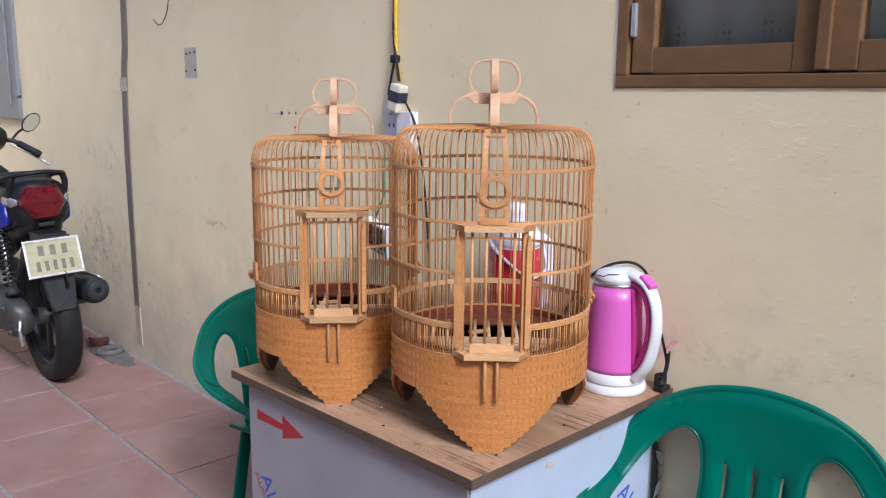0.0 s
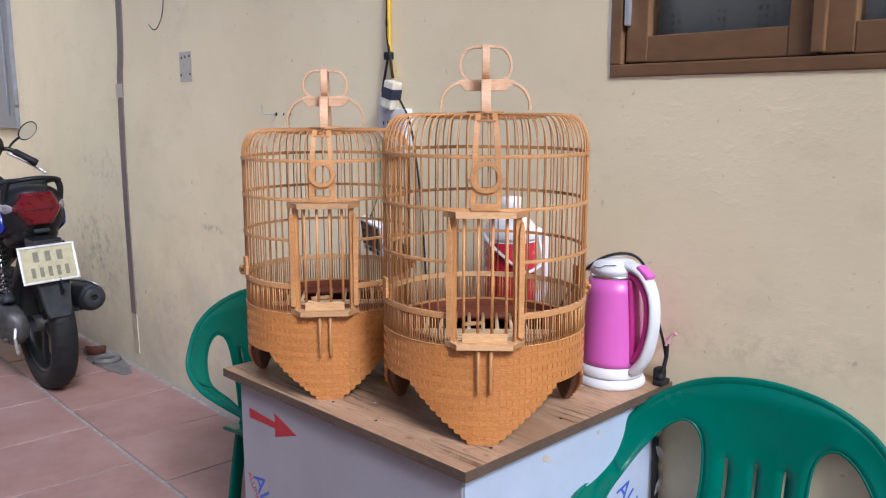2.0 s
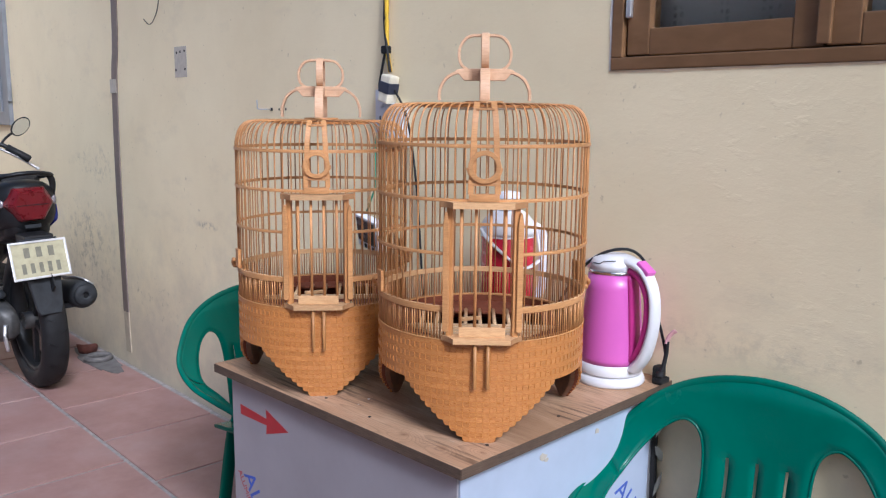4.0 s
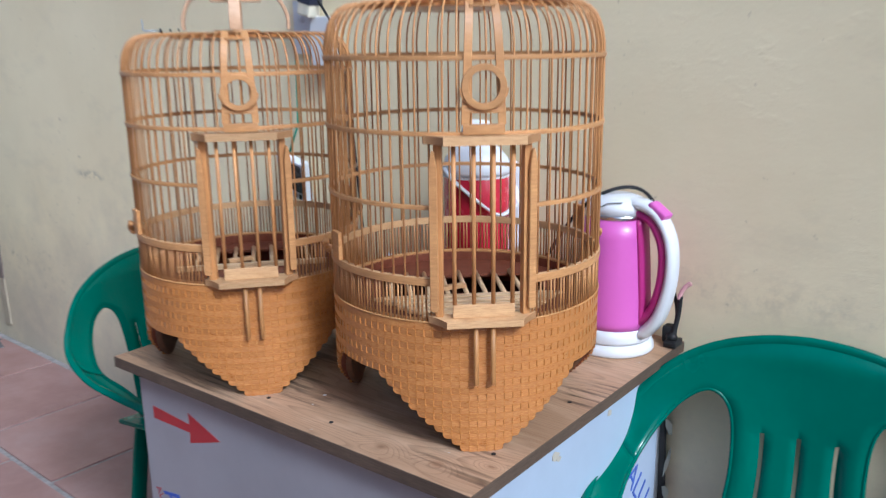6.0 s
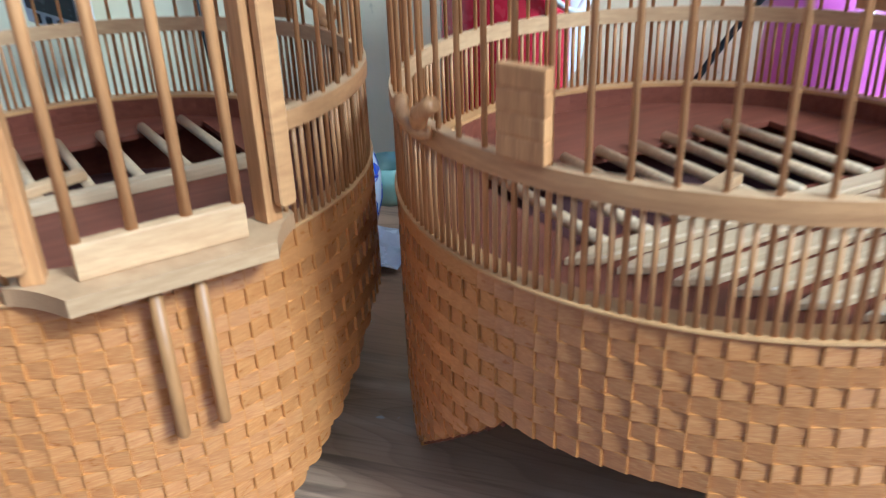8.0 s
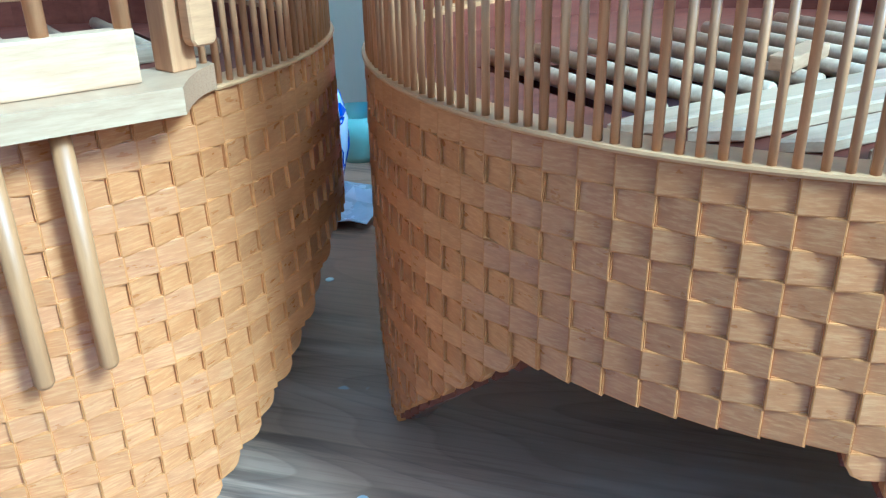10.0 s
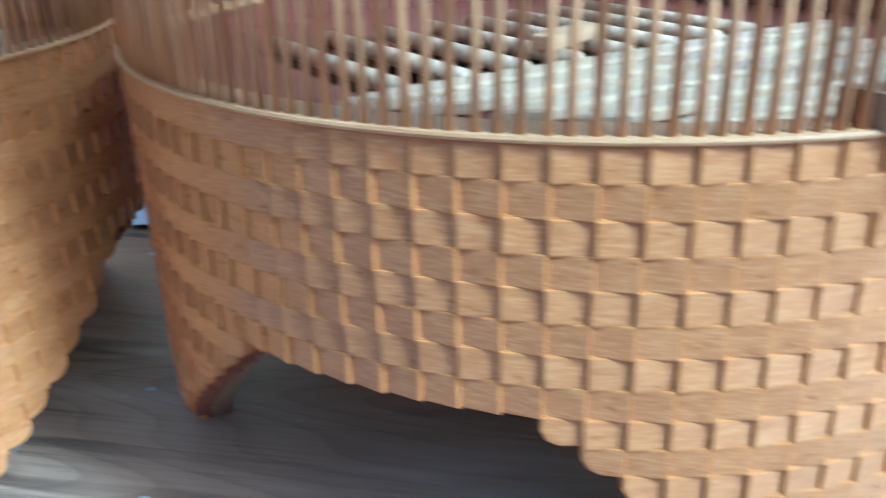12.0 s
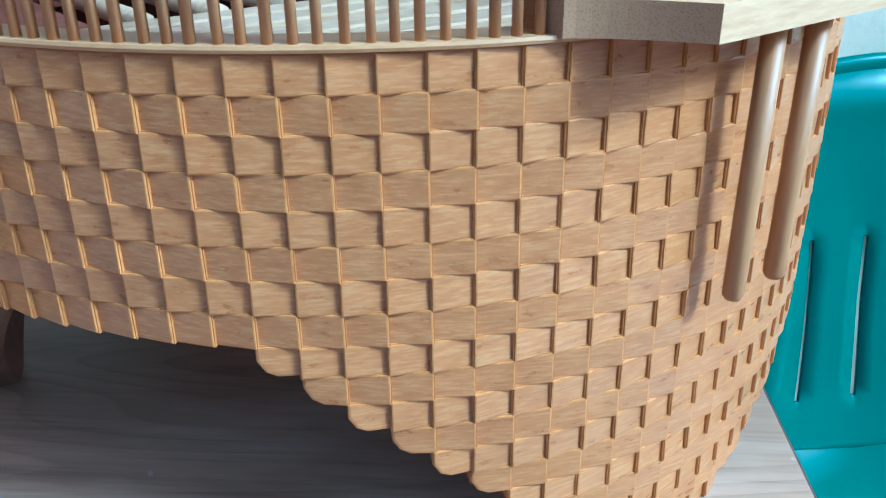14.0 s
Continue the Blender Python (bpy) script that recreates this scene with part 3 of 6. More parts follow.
# ---- the setting ----
def setting():
    # main wall, with the window's opening through it
    y0, y1, top, back = -4.0, 6.2, 3.6, 0.826
    wy0, wy1, wz0, wz1 = -0.99, 0.205, 1.291, 2.45
    bm = bmesh.new()
    t = back - WALL
    xm = (back + WALL) / 2
    box(bm, (t, wy0 - y0, top), (xm, (wy0 + y0) / 2, top / 2))
    box(bm, (t, y1 - wy1, top), (xm, (wy1 + y1) / 2, top / 2))
    box(bm, (t, wy1 - wy0, wz0), (xm, (wy1 + wy0) / 2, wz0 / 2))
    box(bm, (t, wy1 - wy0, top - wz1), (xm, (wy1 + wy0) / 2, (top + wz1) / 2))
    wall = tagged(part("wall_east", bm, M_WALL, m=YARD), "cream painted plaster wall with smears and scuffs", "wall", kind="structure")
    # ragged edge of white filler round the window frame
    rng = random.Random(4)
    n = 60
    low = [(wy1 + 0.006 - (wy1 - wy0) * k / n, wz0 - 0.0015 - 0.0022 * rng.random() - (0.004 if rng.random() > 0.92 else 0.0)) for k in range(n + 1)]
    o = [(y, z) for y, z in low] + [(wy0, wz0 - 0.0005), (wy1 + 0.004, wz0 - 0.0005)]
    up = Matrix(((0, 0, -1, WALL + 0.0005), (1, 0, 0, 0), (0, 1, 0, 0), (0, 0, 0, 1)))
    part("filler_edge", prism(o, 0.0022), M_SMEAR, wall, "ragged beige filler under the window", False, up)
    side = [(wy1 + 0.003 + 0.004 * rng.random(), wz0 + (wz1 - wz0) * k / 40) for k in range(41)]
    part("filler_edge", prism([(wy1 + 0.0005, wz1), (wy1 + 0.0005, wz0)] + side, 0.0020), M_PLASTER, wall, "", False, up)

    # Unseen walls added to close the yard; heights and tones shape the light.
    tagged(part("wall_west", boxed((0.2, 10.2, 2.8), (-3.6, 1.1, 1.4)), M_FAR, m=YARD), "unseen wall added across the yard, height set to limit sky light", "wall", kind="structure")
    tagged(part("wall_south", boxed((4.0, 0.2, 1.8), (-1.45, -4.3, 0.9)), M_FAR, m=YARD), "unseen low wall added at the near end of the yard to block low sky", "wall", kind="structure")
    tagged(part("wall_north", boxed((4.2, 0.2, 2.4), (-1.3, 6.3, 1.2)), M_YARD, m=YARD), "unseen pale wall added at the end of the yard to bounce light", "wall", kind="structure")

    # Unseen slab, added to cut overhead sky light on the table.
    tagged(part("ceiling", boxed((0.60, 2.3, 0.14), (0.32, 0.25, 3.27)), M_FAR, m=YARD), "unseen slab overhead, added to hold back sky light", "eave", kind="structure")
    ground = part("ground", boxed((60.0, 60.0, 0.2), (0, 0, FLOOR - 0.108)), M_GROUT)
    tagged(ground, "grey cement ground", "ground", kind="structure")
    floor = part("floor", boxed((4.0, 10.0, 0.006), (-1.374, 1.1, FLOOR - 0.006)), M_GROUT, m=YARD)
    tagged(floor, "terracotta tiled yard floor with grey cement joints", "floor", kind="structure")

    # window: frame, two casements, panes, curtain
    win = thing("window_1", (WALL, 0, 0), "brown wooden window with lace curtain behind the glass", "window", kind="structure", base=YARD)
    def bar(name, ya, yb, za, zb, xa, xb, parent=win, mat=M_FRAME, bev=0.003):
        return part(name, boxed((xb - xa, abs(yb - ya), abs(zb - za)), ((xa + xb) / 2, (ya + yb) / 2, (za + zb) / 2), bev), mat, parent)
    bar("window_frame", wy0, wy1, wz0, wz0 + 0.026, -0.004, 0.10)
    bar("window_frame", wy1 - 0.028, wy1, wz0 + 0.026, wz1, -0.004, 0.10)
    bar("window_frame", wy0, wy0 + 0.028, wz0 + 0.026, wz1, -0.004, 0.10)
    for ya, yb in ((0.176, -0.231), (-0.235, -0.65)):
        sash = bar("sash", ya - (0.004 if ya > 0 else 0.0), ya - 0.056, wz0 + 0.030, wz1 - 0.03, 0.006, 0.048)
        bar("stile", yb, yb + (0.056 if ya > 0 else 0.06), wz0 + 0.028, wz1 - 0.03, 0.006, 0.048, sash)
        bar("bottom_rail", ya - 0.056, yb + 0.056, wz0 + 0.028, wz0 + 0.082, 0.0075, 0.047, sash)
        bar("pane", ya - 0.054, yb + 0.054, wz0 + 0.08, wz1 - 0.04, 0.024, 0.028, sash, M_GLASS, 0)
    # Near-black strips painted in where the slits round the sash lie in shade.
    bar("shadow_gap", 0.174, -0.66, wz0 + 0.0262, wz0 + 0.0285, 0.012, 0.09, win, M_DARK, 0)
    bar("shadow_gap", 0.1765, 0.1735, wz0 + 0.0286, wz1 - 0.03, 0.012, 0.09, win, M_DARK, 0)
    bar("cover_strip", -0.221, -0.245, wz0 + 0.032, wz1 - 0.03, -0.006, 0.0055)
    cur = bmesh.new()
    rows = [[cur.verts.new((0.075 + 0.006 * math.sin(y * 55.0), y, z)) for z in (wz0 + 0.03, wz1)] for y in np.linspace(wy0 + 0.03, wy1 - 0.03, 140)]
    for a, b in zip(rows, rows[1:]):
        cur.faces.new((a[0], b[0], b[1], a[1]))
    c = part("curtain", cur, M_LACE, win, "grey patterned lace curtain", True)
    sol = c.modifiers.new("thickness", "SOLIDIFY")
    sol.thickness = 0.001
    part("latch", boxed((0.012, 0.012, 0.07), (0.0, 0.165, 1.43), 0.004), M_ALU, win, "small steel hinge")
    # Near-black sheet stands in for the unlit room.
    tagged(part("room_behind_window", boxed((0.02, 1.5, 1.5), (0.93, -0.4, 1.85)), M_DARK, m=YARD), "near-black panel in place of the unlit room behind the window", "wall", kind="structure")

    # steel shutter further along
    sh = thing("window_2", (WALL, 4.35, 1.10), "grey steel window shutter with hinges", "window", kind="structure", base=YARD)
    part("shutter", boxed((0.03, 0.72, 1.25), (-0.008, 0.36, 0.63), 0.004), M_SHUT, sh)
    part("ridge", boxed((0.012, 0.02, 1.1), (-0.028, 0.12, 0.63), 0.004), M_SHUT, sh)
    for z in (0.19, 0.95):
        part("hinge", boxed((0.022, 0.018, 0.10), (-0.016, -0.008, z), 0.003), M_SHUT, sh)


setting()


# ---- bird cages ----
def tile_mesh(R, dth, h, kind, cut, step):
    """One carved scale: a wedge whose outer face slopes; kind 0 stands out at one side, kind 1 at the other; cut rounds a lower corner.
    The low side is let into the neighbour, so that only proud edges show their worn arris."""
    ra, rb = (0.0, step) if kind == 0 else (step, 0.0)
    a, over = dth / 2, 0.0005
    g = over / R
    outer = [(-a - g, -over), (a + g, -over), (a + g, h + over), (-a - g, h + over)]
    c = 0.55
    if cut < 0:
        outer = [(-a + a * 2 * c * 0.75, 0.0), (a + g, 0.0), (a + g, h + over), (-a - g, h + over), (-a - g, h * c), (-a + a * 0.28, h * 0.16)]
    if cut > 0:
        outer = [(-a - g, 0.0), (a - a * 2 * c * 0.75, 0.0), (a - a * 0.28, h * 0.16), (a + g, h * c), (a + g, h + over), (-a - g, h + over)]
    me = bpy.data.meshes.new("tile")
    bm = bmesh.new()
    rin = R - 0.004
    front = []
    for th, z in outer:
        r = R + ra + (rb - ra) * (th + a) / (2 * a) + 0.0002 * (1 - z / h)
        front.append(bm.verts.new((r * math.cos(th), r * math.sin(th), z)))
    back = [bm.verts.new((rin * math.cos(th), rin * math.sin(th), z)) for th, z in outer]
    bm.faces.new(front)
    bm.faces.new(list(reversed(back)))
    n = len(front)
    for k in range(n):
        bm.faces.new((front[k], back[k], back[(k + 1) % n], front[(k + 1) % n]))
    bmesh.ops.recalc_face_normals(bm, faces=bm.faces)
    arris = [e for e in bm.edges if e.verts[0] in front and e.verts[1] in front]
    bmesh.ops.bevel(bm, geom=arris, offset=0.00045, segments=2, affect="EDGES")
    # Thin orange margin painted round each face so that flush joints show.
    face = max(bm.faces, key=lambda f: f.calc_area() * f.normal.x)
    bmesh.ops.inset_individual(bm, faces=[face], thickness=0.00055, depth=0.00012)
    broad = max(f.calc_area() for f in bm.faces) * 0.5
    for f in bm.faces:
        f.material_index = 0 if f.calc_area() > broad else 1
    bm.to_mesh(me)
    bm.free()
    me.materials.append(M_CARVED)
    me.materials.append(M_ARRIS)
    return me


def bird_cage(centre, R, door, spec, label):
    """A round bamboo cage. Heights in spec are above the table; door is the way the door faces, in degrees."""
    S = spec
    cage = thing("bird_cage", (centre[0], centre[1], TABLE), label, "bird cage", "cages on the cabinet", turn=door)
    N, dth = S["tiles"], 2 * math.pi / S["tiles"]
    rim, arch = S["rim"], S["arch"]
    rows, legs_rows = S["rows"], S["leg_rows"]
    h1, h2 = (rim - arch) / rows, arch / legs_rows
    legs = S["legs"]

    # carved scales: which columns reach how far down
    def depth_of(col):
        best = rows
        for lc in legs:
            d = abs((col - lc + N / 2) % N - N / 2) + (0.0 if lc == 0 else 2.0)
            best = max(best, rows + max(0, min(legs_rows, int(legs_rows + 1.5 - d + 0.5))))
        return best

    def row_z(r):
        """Lower edge of a row; the rows grow a little taller downwards."""
        k = (r + 1) / rows
        return rim - (rim - arch) * (k - S["grow"] * k * (1 - k)) if r < rows else arch - (r - rows + 1) * h2

    phase = S["phase"] * dth
    kinds = {}
    near = []
    rest = bmesh.new()
    rng = random.Random(S["seed"])
    for col in range(N):
        dep = depth_of(col)
        dl, dr = depth_of((col - 1) % N), depth_of((col + 1) % N)
        for r in range(dep):
            z = row_z(r)
            h = (row_z(r - 1) if r else rim) - z
            cut = 0
            if r == dep - 1 and r >= rows:
                cut = -1 if dl < dep else (1 if dr < dep else 0)
            key = ((r + S["parity"]) % 2, cut, min(r, rows))
            if key not in kinds:
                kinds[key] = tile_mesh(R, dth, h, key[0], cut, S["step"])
            th = (col + 0.5) * dth + phase + rng.uniform(-0.0006, 0.0006) + 0.0009 * math.sin(r * 1.3)
            lean = Matrix.Rotation(rng.gauss(0, 0.016), 4, "Y") @ Matrix.Rotation(rng.gauss(0, 0.018), 4, "Z")
            mid_at = Matrix.Translation((R, 0, h / 2))
            taper = -0.004 * max(0.0, 1 - (z + h / 2) / 0.065) ** 2
            m = Matrix.Translation((0, 0, z)) @ Matrix.Rotation(th, 4, "Z") @ Matrix.Translation((taper, 0, 0)) @ mid_at @ lean @ mid_at.inverted()
            ang = ((col + 0.5) * 360 / N + 180) % 360 - 180
            if S["near"][0] <= ang <= S["near"][1] and len(near) < 300:
                near.append((kinds[key], m))
            else:
                k = len(rest.verts)
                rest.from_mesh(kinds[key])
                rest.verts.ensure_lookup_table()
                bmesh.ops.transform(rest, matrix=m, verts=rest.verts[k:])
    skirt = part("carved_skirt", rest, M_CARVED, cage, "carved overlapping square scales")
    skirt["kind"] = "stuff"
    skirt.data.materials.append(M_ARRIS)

    # dark inner shell with the same stepped foot
    bm = bmesh.new()
    for col in range(N):
        z0 = max(0.0, arch - max(0, depth_of(col) - rows) * h2)
        a0, a1 = col * dth + phase, (col + 1) * dth + phase
        vs = [bm.verts.new((r * math.cos(a), r * math.sin(a), z)) for z in (z0 + 0.0004, rim) for r, a in ((R - 0.0042, a0), (R - 0.0042, a1), (R - 0.0105, a1), (R - 0.0105, a0))]
        for f in ((0, 3, 2, 1), (4, 5, 6, 7), (0, 1, 5, 4), (2, 3, 7, 6), (1, 2, 6, 5), (3, 0, 4, 7)):
            bm.faces.new([vs[i] for i in f])
    part("inner_shell", bm, M_RED, cage, "dark red stained inner side")
    for lc in legs:
        bm = bmesh.new()
        rings = []
        for k in range(49):
            c = (k - 24) * 0.5
            z0 = 0.0005 + (arch - 0.001) * min(1.0, max(0.0, abs(c) - (2.0 if lc == 0 else 0.6)) / 10.6)
            a = (lc + 0.5 + c) * dth + phase
            rings.append([bm.verts.new((r * math.cos(a), r * math.sin(a), z)) for r, z in ((R - 0.0107, arch + 0.002), (R - 0.0195, arch + 0.002), (R - 0.0195, z0 + 0.0015), (R - 0.0165, z0), (R - 0.0107, z0))])
        for A, B in zip(rings, rings[1:]):
            for n in range(5):
                bm.faces.new((A[n], A[(n + 1) % 5], B[(n + 1) % 5], B[n]))
        bm.faces.new(list(reversed(rings[0])))
        bm.faces.new(rings[-1])
        bmesh.ops.recalc_face_normals(bm, faces=bm.faces)
        part("foot_lining", bm, M_FOOT, cage, "dark brown wood behind the foot")
    part("rim", arc_ring(R - 0.0105, R + 0.0021, rim, rim + 0.0024, 0, 360, 160), M_RIM, cage, "thin bamboo rim")

    # hoops, broken off at the door where it stands open to them
    gap = S["gap"]
    def pale_inside(ob):
        ob.data.materials.append(M_FRESH)
        for f in ob.data.polygons:
            if f.normal.z > 0.8 or f.normal.x * f.center.x + f.normal.y * f.center.y < -0.5 * math.hypot(f.center.x, f.center.y):
                f.material_index = 1

    band = part("band", arc_ring(R - 0.0035, R + 0.0022, S["band"] - 0.0052, S["band"] + 0.0052, gap, 360 - gap, 160), M_HOOP, cage, "broad bamboo band")
    hoops = [part("hoop", arc_ring(R - 0.003, R + out, S[at] - half, S[at] + half, g, 360 - g, 160), M_HOOP, cage)
             for at, out, half, g in (("hoop3", 0.0022, 0.0028, gap), ("hoop2", 0.0022, 0.003, 0), ("hoop1", 0.0024, 0.0032, 0))]
    pale_inside(band)
    for h in hoops:
        h.data.materials.append(M_RIM)
        for f in h.data.polygons:
            if f.normal.z > 0.8:
                f.material_index = 1

    # upright canes, each bent over at the shoulder to the top ring
    rt, zt = S["top_r"], S["disc"]
    def dome(z0):
        pts = [(R - 0.0005, 0, z0), (R - 0.0005, 0, S["hoop2"]), (R - 0.0005, 0, S["hoop1"] + 0.002)]
        for k in range(1, 8):
            a = math.pi / 2 * k / 7
            pts.append((rt + (R - rt) * math.cos(a) ** 0.62, 0, S["hoop1"] + (zt - 0.004 - S["hoop1"]) * math.sin(a)))
        pts.append((rt - 0.04, 0, zt - 0.0036))
        pts.append((0.033, 0, zt - 0.0036))
        return pts
    def cane_mesh(name, pts, r):
        bm = sweep(bmesh.new(), pts, circle(r, 6), (0, 1, 0))
        for f in bm.faces:
            f.smooth = True
        me = bpy.data.meshes.new(name)
        bm.to_mesh(me)
        bm.free()
        return me
    tall = cane_mesh("cane", dome(rim + 0.002), 0.00138)
    short = cane_mesh("cane", dome(S["shelf"]), 0.00138)
    fine = cane_mesh("fine_cane", [(R - 0.0005, 0, rim + 0.0015), (R - 0.0005, 0, S["band"])], 0.0013)
    n_fine = 2 * N
    step = S["every"]
    for k in range(n_fine):
        ang = 360.0 * (k + 0.5) / n_fine
        off = abs((ang + 180) % 360 - 180)
        in_door = off < gap - 0.5
        m = Matrix.Rotation(radians(ang + rng.uniform(-0.12, 0.12)), 4, "Z")
        if k % step == 0:
            placed("cane", short if in_door else tall, M_CANE, cage, "", m)
        elif not in_door:
            placed("fine_cane", fine, M_CANE, cage, "", m)

    # top ring, carved boss under it, crossed handle loops
    seg = 96
    def petals(r0, z0, z1):
        bm = bmesh.new()
        rings = []
        for k in range(seg):
            a = 2 * math.pi * k / seg
            r = r0 + 0.006 * abs(math.sin(8 * a))
            rings.append([bm.verts.new((q * math.cos(a), q * math.sin(a), z)) for q, z in ((0.030, z0 - 0.004), (r * 0.8, z0 - 0.002), (r, z0), (r, z1), (0.030, z1))])
        for k in range(seg):
            A, B = rings[k], rings[(k + 1) % seg]
            for n in range(5):
                bm.faces.new((A[n], A[(n + 1) % 5], B[(n + 1) % 5], B[n]))
        bmesh.ops.recalc_face_normals(bm, faces=bm.faces)
        return bm
    part("carved_boss", petals(S["boss"], zt - 0.0105, zt - 0.0062), M_CARVED, cage, "petal-edged plate under the canes")
    part("top_disc", arc_ring(0.004, 0.034, zt - 0.0030, zt + 0.0016, 0, 360), M_HOOP, cage, "small flat bamboo cap")
    mid, top = S["mid"], S["top"]
    w1, w2 = S["loop1"], S["loop2"]
    def loop(name, w, z0, z1, foot, turn, broad, thick):
        pts = [(w * r, 0, z0 + (z1 - z0) * q) for r, q in foot] + [(w * 0.28, 0, z1), (0, 0, z1)]
        pts = pts + [(-x, y, z) for x, y, z in reversed(pts[:-1])]
        bm = sweep(bmesh.new(), smooth_path(pts, 5), rect(thick, broad), (0, 1, 0))
        part(name, bm, M_LOOP, cage, "", False, Matrix.Rotation(turn, 4, "Z"))
    for turn, dz in ((math.pi / 2, 0.0), (0.0, 0.0012)):
        loop("handle_loop", w1, zt + 0.002, mid + dz, ((0.99, 0.0), (1.0, 0.18), (0.975, 0.42), (0.87, 0.74), (0.68, 0.95), (0.5, 1.0)), turn, 0.0165, 0.0052)
        loop("handle_loop", w2, mid + 0.003 + dz, top + dz, ((0.62, 0.0), (0.90, 0.16), (1.0, 0.42), (0.95, 0.68), (0.74, 0.91), (0.5, 0.99)), turn, 0.0135, 0.0048)
    for turn in (0, math.pi / 2):
        dz = 0.0006 * (turn > 0)
        o = [(-0.036, mid - 0.0150 + dz), (0.036, mid - 0.0150 + dz), (0.046, mid - 0.004 + dz), (0.052, mid + 0.0028 + dz), (0.040, mid + 0.0055 + dz), (-0.040, mid + 0.0055 + dz), (-0.052, mid + 0.0028 + dz), (-0.046, mid - 0.004 + dz)]
        stand = Matrix(((1, 0, 0, 0), (0, 0, -1, 0.0081), (0, 1, 0, 0), (0, 0, 0, 1)))
        part("cross_block", prism(o, 0.0162, 0.0008), M_LOOP, cage, "", False, Matrix.Rotation(turn, 4, "Z") @ stand)

    # ornament over the door: base block, two tapering slats, a ring
    sh = S["shelf"]
    zr = S["ring"]
    part("ornament_base", arc_ring(R + 0.0005, R + 0.0075, sh + 0.001, sh + 0.013, -S["ob"], S["ob"], 12), M_HOOP, cage)
    for sgn in (-1, 1):
        pts = []
        for k in range(15):
            u = k / 14
            z = sh + 0.012 + (zt - 0.0035 - sh - 0.012) * u
            a = S["ob"] * (0.90 - 0.26 * u)
            if z < S["hoop1"]:
                r = R + 0.0035
            else:
                q = min(1.0, (z - S["hoop1"]) / (zt - S["hoop1"]))
                r = rt + (R - rt) * math.cos(math.asin(q)) ** 0.62 + 0.0035
            pts.append((r * math.cos(radians(a * sgn)), r * math.sin(radians(a * sgn)), z))
        part("slat", sweep(bmesh.new(), pts, rect(0.0095, 0.0035), (1, 0, 0)), M_HOOP, cage)
    tip = Vector(pts[-2])
    part("top_slat", sweep(bmesh.new(), [(tip.x + 0.0003, y, tip.z) for y in (-tip.y, 0.0, tip.y)], rect(0.0035, 0.009), (1, 0, 0)), M_HOOP, cage)
    rr = S["ring_r"]
    ring = lathe(bmesh.new(), [(rr * 0.69, -0.0030), (rr, -0.0030), (rr, 0.0018), (rr * 0.975, 0.0024), (rr * 0.715, 0.0024), (rr * 0.69, 0.0018)], 36, close=True)
    bmesh.ops.transform(ring, matrix=Matrix.Translation((R + 0.0072, 0, zr)) @ Matrix.Rotation(math.pi / 2, 4, "Y"), verts=ring.verts)
    part("ring", ring, M_HOOP, cage, "flat wooden ring")
    part("ring_rest", sweep(bmesh.new(), [(R + 0.0035, (rr + 0.001) * math.cos(a), zr + 0.002 + (rr + 0.001) * math.sin(a)) for a in np.linspace(math.pi + 0.12, 2 * math.pi - 0.12, 18)], rect(0.004, 0.009), (1, 0, 0)), M_HOOP, cage)
    part("cross_slat", arc_ring(R + 0.002, R + 0.0055, sh + 0.025, sh + 0.031, -S["ob"] * 0.9, S["ob"] * 0.9, 8), M_HOOP, cage)

    # doorway: sill, shelf above, posts, spears, lip with four bars
    hw, fw, fr = S["sill_w"], S["sill_front"], S["sill_out"]
    def plate(zlow, thick, hw, fw, out, name, lab):
        ex = math.sqrt(R * R - hw * hw)
        side = []
        for k in range(9):
            u = k / 8
            y = hw - (hw - fw) * u
            x = ex + 0.004 + (out - ex - 0.004) * (0.35 * u ** 2.2 + 0.65 * u ** 1.2)
            side.append((x, y))
        inner = [(math.sqrt(R * R - y * y) - 0.010, y) for y in np.linspace(-hw, hw, 15)]
        outline = inner + [(x, y) for x, y in side] + [(x, -y) for x, y in reversed(side)]
        bm = prism(outline, thick)
        for f in bm.faces:
            f.material_index = 1 if abs(f.normal.y) > 0.35 and abs(f.normal.z) < 0.5 and f.calc_center_median().x > ex - 0.004 else 0
        ob = part(name, bm, M_FRESH, cage, lab, False, Matrix.Translation((0, 0, zlow)))
        ob.data.materials.append(M_END)
        return ob
    plate(S["sill"], 0.0085, hw, fw, R + fr, "sill", "pale bamboo sill with scooped ends")
    plate(sh - 0.010, 0.010, hw + 0.003, fw + 0.002, R + fr, "door_shelf", "pale bamboo lintel with scooped ends")
    zs = S["sill"] + 0.0085
    pw = S["post"]
    for sgn in (-1, 1):
        x = math.sqrt(R * R - pw * pw)
        rot = Matrix.Rotation(math.atan2(sgn * pw, x), 3, "Z")
        part("post", boxed((0.010, 0.0095, sh - 0.010 - zs), (x - 0.0005, sgn * pw, (sh - 0.010 + zs) / 2), 0.0008, rot), M_CANE, cage)
        y = sgn * (pw + 0.006)
        x2 = math.sqrt((R + 0.0085) ** 2 - y * y)
        zb, ztp = zs + 0.008, S["spear"]
        o = [(-0.005, zb + 0.002), (-0.0035, zb), (0.0035, zb), (0.005, zb + 0.002), (0.0048, ztp - 0.02), (0.002, ztp - 0.003), (0.0, ztp), (-0.002, ztp - 0.003), (-0.0048, ztp - 0.02)]
        bm = prism(o, 0.0055, 0.0007)
